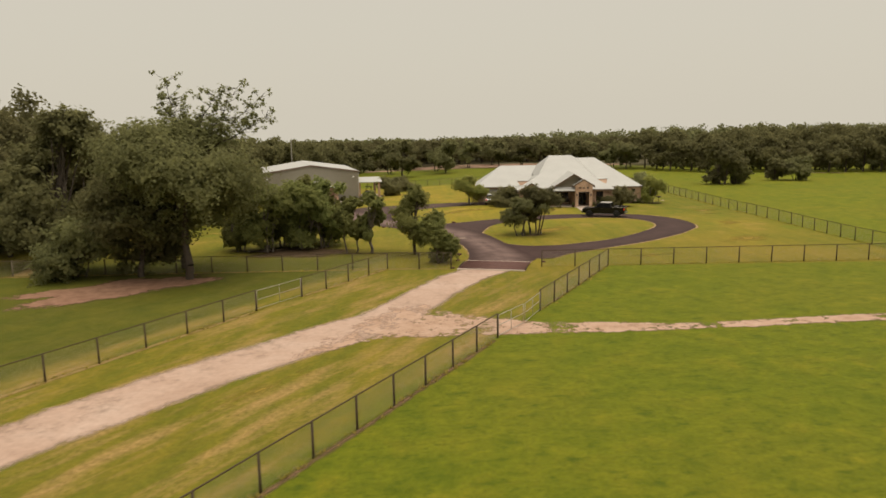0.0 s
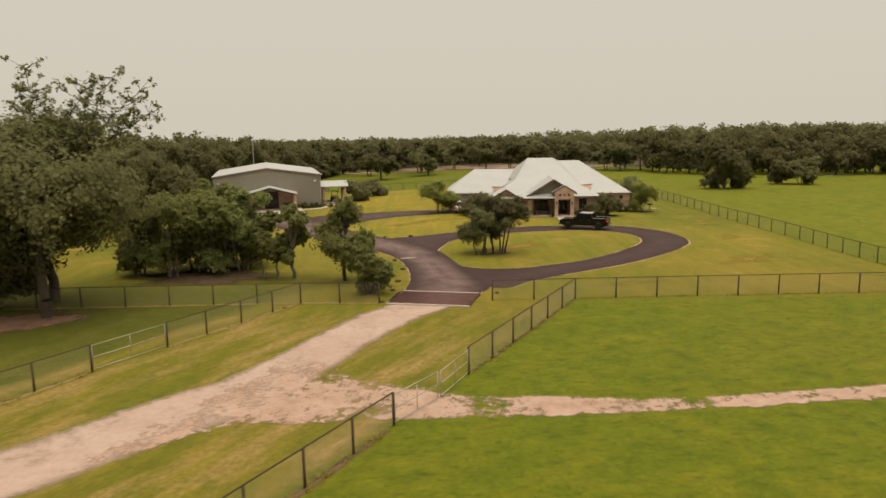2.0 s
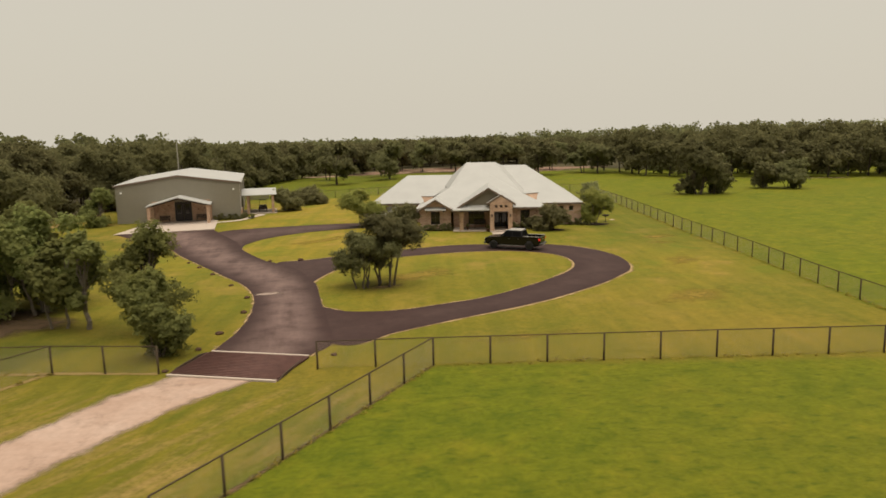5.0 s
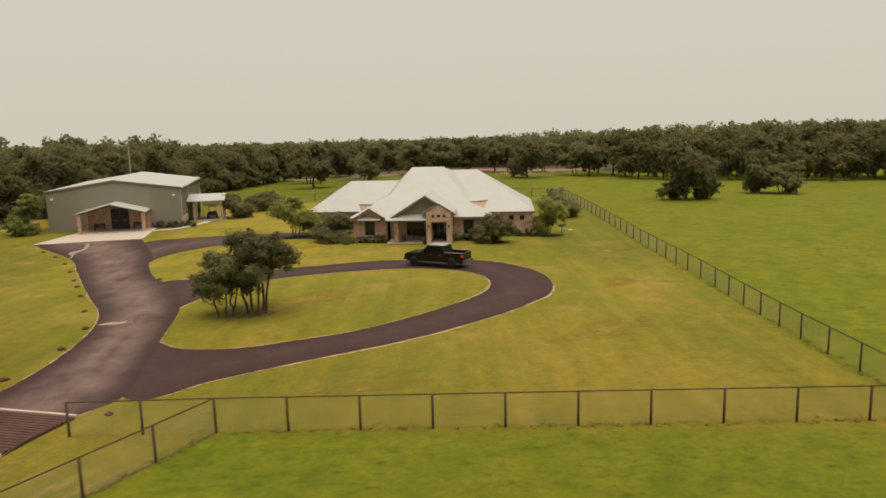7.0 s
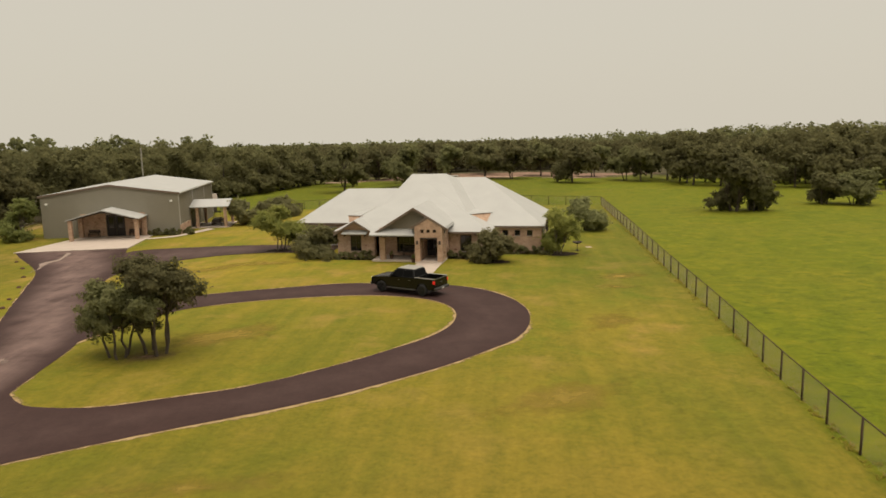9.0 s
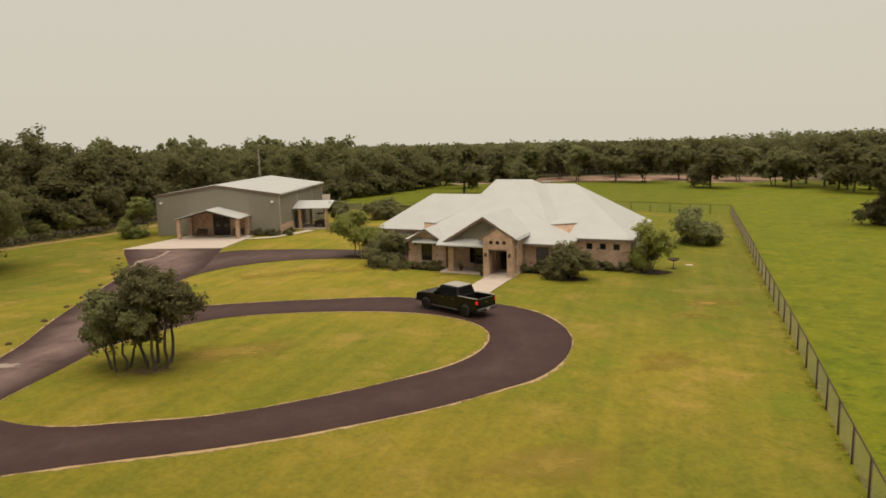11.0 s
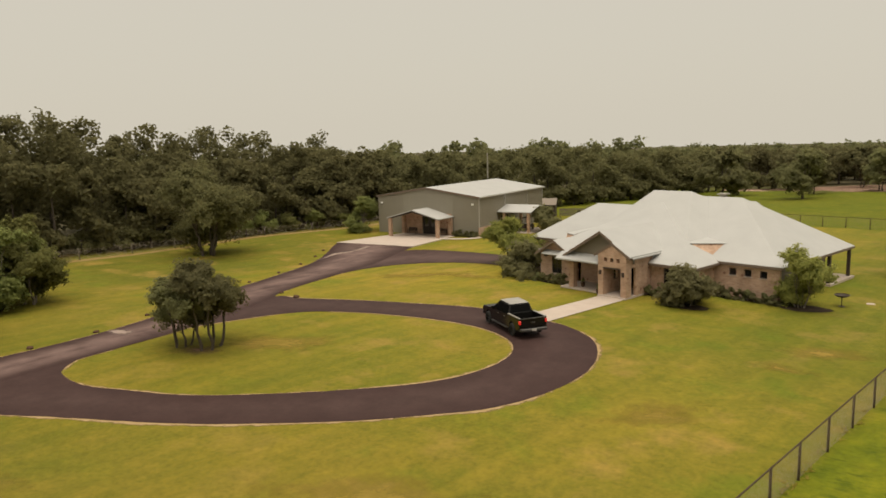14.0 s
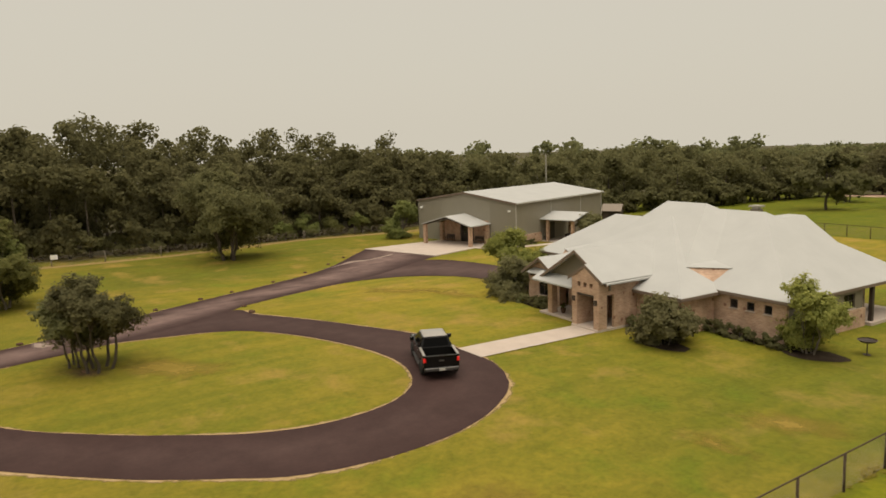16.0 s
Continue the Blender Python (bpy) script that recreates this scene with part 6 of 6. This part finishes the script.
kb_.inputs["Base Color"].default_value = (0.006, 0.006, 0.006, 1)
REDLAMP, rn_, rl_, rb_ = material("red_lens", 0.2, 0, 0.5)
rb_.inputs["Base Color"].default_value = (0.3, 0.01, 0.01, 1)
rb_.inputs["Emission Color"].default_value = (1.0, 0.03, 0.02, 1)
rb_.inputs["Emission Strength"].default_value = 0.2
LENS, cn_, cl_, cb_ = material("clear_lens", 0.1, 0, 0.5)
cb_.inputs["Base Color"].default_value = (0.5, 0.5, 0.48, 1)


def arch(cx, cz, r, n=9):
    return [(cx + r * math.cos(math.pi * k / n), cz + r * math.sin(math.pi * k / n)) for k in range(n + 1)]


def truck(name, m, label):
    t = thing(name, m, label, "truck")
    # flanks with wheel arches
    prof = [(2.88, 0.55), (2.93, 0.95), (2.75, 1.14), (1.35, 1.25), (-1.2, 1.27), (-1.2, 1.33), (-2.92, 1.35), (-2.92, 0.62), (-2.45, 0.55)]
    prof += arch(-1.85, 0.5, 0.5)[::-1] + [(-1.3, 0.45), (1.35, 0.45)] + arch(1.95, 0.5, 0.5)[::-1]
    for s in (-1, 1):
        bm = bmesh.new()
        prism(bm, prof, s * 0.86, s * 1.0, "y")
        part("flank", bm, PAINT, t, bevel=0.025)
    boxes("underbody", TYRE, t, (-2.8, 2.7, -0.84, 0.84, 0.42, 0.58))
    bm = bmesh.new()
    hull(bm, [(1.25, -0.86, 0.6), (2.82, -0.86, 0.6), (2.82, 0.86, 0.6), (1.25, 0.86, 0.6)], [(1.25, -0.86, 1.27), (2.74, -0.8, 1.15), (2.74, 0.8, 1.15), (1.25, 0.86, 1.27)])
    part("bonnet", bm, PAINT, t, bevel=0.03)
    boxes("grille", TYRE, t, (2.8, 2.9, -0.6, 0.6, 0.72, 1.08), bevel=0.02)
    boxes("front_bumper", CHROME, t, (2.8, 3.02, -0.98, 0.98, 0.48, 0.7), bevel=0.03)
    for s in (-1, 1):
        boxes("headlight", LENS, t, (2.76, 2.91, s * 0.8 - 0.17, s * 0.8 + 0.17, 0.85, 1.08), bevel=0.02)
    # cab
    boxes("cab_base", PAINT, t, (-1.18, 1.25, -0.86, 0.86, 0.5, 1.26))
    bm = bmesh.new()
    hull(bm, [(-1.18, -0.93, 1.26), (1.3, -0.93, 1.26), (1.3, 0.93, 1.26), (-1.18, 0.93, 1.26)], [(-1.0, -0.72, 1.9), (0.55, -0.72, 1.92), (0.55, 0.72, 1.92), (-1.0, 0.72, 1.9)])
    part("cab", bm, PAINT, t, bevel=0.04)
    bm = bmesh.new()
    hull(bm, [(-1.0, -0.7, 1.9), (0.56, -0.7, 1.915), (0.56, 0.7, 1.915), (-1.0, 0.7, 1.9)], [(-0.9, -0.62, 1.965), (0.45, -0.62, 1.975), (0.45, 0.62, 1.975), (-0.9, 0.62, 1.965)])
    part("cab_roof", bm, PALEROOF, t, "cab roof painted pale for the sky's reflection", True, 0.02)

    def glass(pts, lab):
        b = bmesh.new()
        v = [Vector(p) for p in pts]
        nrm = (v[1] - v[0]).cross(v[2] - v[0]).normalized() * 0.02
        hull(b, [p - nrm for p in v], [p + nrm for p in v])
        part(lab, b, CARGLASS, t)

    def sidept(x, f, s):
        return (x, s * (0.93 - 0.21 * f + 0.006), 1.26 + 0.65 * f)
    for s in (-1, 1):
        glass([sidept(-0.98, 0.12, s), sidept(-0.05, 0.12, s), sidept(-0.08, 0.85, s), sidept(-0.86, 0.85, s)], "side_window")
        glass([sidept(0.02, 0.12, s), sidept(1.05, 0.12, s), sidept(0.55, 0.85, s), sidept(0.0, 0.85, s)], "side_window")
    glass([(-1.15, -0.76, 1.36), (-1.15, 0.76, 1.36), (-1.03, 0.64, 1.82), (-1.03, -0.64, 1.82)], "rear_window")
    glass([(1.26, -0.8, 1.32), (1.26, 0.8, 1.32), (0.62, 0.66, 1.87), (0.62, -0.66, 1.87)], "windscreen")
    # bed
    boxes("bed", BEDLINER, t, (-2.85, -1.2, -0.86, 0.86, 0.62, 0.78), (-1.24, -1.18, -0.86, 0.86, 0.78, 1.3), label="open cargo bed with dark liner")
    tg = boxes("tailgate", PAINT, t, (-2.96, -2.86, -0.86, 0.86, 0.66, 1.33), bevel=0.02)
    boxes("tailgate_trim", CHROME, tg, (-2.99, -2.93, -0.85, 0.85, 1.31, 1.36))
    boxes("badge", CHROME, tg, (-2.975, -2.955, -0.13, 0.13, 1.02, 1.1))
    boxes("bed_rail", PALEROOF, t, (-2.9, -1.2, -1.0, -0.87, 1.345, 1.38), (-2.9, -1.2, 0.87, 1.0, 1.345, 1.38))
    rbp = boxes("rear_bumper", CHROME, t, (-3.1, -2.88, -0.95, 0.95, 0.5, 0.68), bevel=0.03)
    boxes("plate", TRIM, rbp, (-3.115, -3.1, -0.16, 0.16, 0.52, 0.66))
    for s in (-1, 1):
        boxes("tail_light", REDLAMP, t, (-2.965, -2.8, s * 0.94 - 0.065, s * 0.94 + 0.065, 0.98, 1.22), bevel=0.015)
        boxes("running_board", CHROME, t, (-1.2, 1.3, s * 1.02 - 0.07, s * 1.02 + 0.07, 0.38, 0.44), bevel=0.015)
        boxes("mirror", PAINT, t, (0.78, 0.92, s * 1.12 - 0.13, s * 1.12 + 0.13, 1.26, 1.5), bevel=0.03)
        for x in (-0.85, 0.15):
            boxes("handle", CHROME, t, (x, x + 0.2, s * 1.01 - 0.02, s * 1.01 + 0.02, 1.08, 1.12))
        for x in (-1.85, 1.95):
            w = bmesh.new()
            n = 28
            for y0, y1, r0, r1 in ((0.84, 0.87, 0.3, 0.38), (0.87, 0.92, 0.38, 0.42), (0.92, 1.0, 0.42, 0.42), (1.0, 1.06, 0.42, 0.38), (1.06, 1.07, 0.38, 0.27)):
                a = [w.verts.new((x + r0 * math.cos(6.28319 * k / n), s * y0, 0.42 + r0 * math.sin(6.28319 * k / n))) for k in range(n)]
                b = [w.verts.new((x + r1 * math.cos(6.28319 * k / n), s * y1, 0.42 + r1 * math.sin(6.28319 * k / n))) for k in range(n)]
                for k in range(n):
                    w.faces.new((a[k], a[(k + 1) % n], b[(k + 1) % n], b[k]))
            wheel = part("wheel", w, TYRE, t, smooth=True)
            rm = bmesh.new()
            tube(rm, (x, s * 0.9, 0.42), (x, s * 1.03, 0.42), 0.27, n=20)
            for k in range(6):
                a = k * math.pi / 3
                tube(rm, (x + 0.07 * math.cos(a), s * 1.045, 0.42 + 0.07 * math.sin(a)), (x + 0.25 * math.cos(a), s * 1.04, 0.42 + 0.25 * math.sin(a)), 0.035, n=6)
            part("rim", rm, RIM, wheel)
    return t


truck("pickup_truck", pose(22.8, 99.3, 0.02, 0, 0, 156), "black crew-cab pickup truck with an open bed, on the loop drive")


def parked_car(name, m, label):
    c = thing(name, m, label, "car")
    bm = bmesh.new()
    prof = [(2.25, 0.45), (2.3, 0.75), (2.1, 0.95), (1.1, 1.05), (-2.1, 1.08), (-2.28, 0.9), (-2.25, 0.45)] + arch(-1.4, 0.36, 0.4)[::-1] + arch(1.4, 0.36, 0.4)[::-1]
    prism(bm, prof, -0.92, 0.92, "y")
    part("body", bm, SILVER, c, bevel=0.04)
    bm = bmesh.new()
    hull(bm, [(-2.05, -0.86, 1.06), (1.15, -0.86, 1.04), (1.15, 0.86, 1.04), (-2.05, 0.86, 1.06)], [(-1.75, -0.66, 1.68), (0.25, -0.66, 1.7), (0.25, 0.66, 1.7), (-1.75, 0.66, 1.68)])
    part("cabin", bm, GLASS, c, "dark glazed cabin", bevel=0.05)
    bm = bmesh.new()
    hull(bm, [(-1.8, -0.68, 1.67), (0.3, -0.68, 1.69), (0.3, 0.68, 1.69), (-1.8, 0.68, 1.67)], [(-1.65, -0.6, 1.74), (0.15, -0.6, 1.76), (0.15, 0.6, 1.76), (-1.65, 0.6, 1.74)])
    part("roof_panel", bm, SILVER, c)
    for s in (-1, 1):
        boxes("headlight", LENS, c, (2.12, 2.29, s * 0.7 - 0.15, s * 0.7 + 0.15, 0.72, 0.88))
        boxes("tail_light", REDLAMP, c, (-2.3, -2.15, s * 0.75 - 0.12, s * 0.75 + 0.12, 0.78, 1.0))
        for x in (-1.4, 1.4):
            w = bmesh.new()
            tube(w, (x, s * 0.72, 0.34), (x, s * 0.94, 0.34), 0.34, n=22)
            wheel = part("wheel", w, TYRE, c)
            r = bmesh.new()
            tube(r, (x, s * 0.9, 0.34), (x, s * 0.955, 0.34), 0.2, n=16)
            part("rim", r, CHROME, wheel)
    return c


SILVER = plain("silver_paint", (0.42, 0.42, 0.41), 0.3, 0.4, 0.04, 3.0)
parked_car("estate_car", pose(8.4, 119.9, hz(8.4, 119.9) + 0.03, 0, 0, 82), "pale silver estate car parked before the garage")
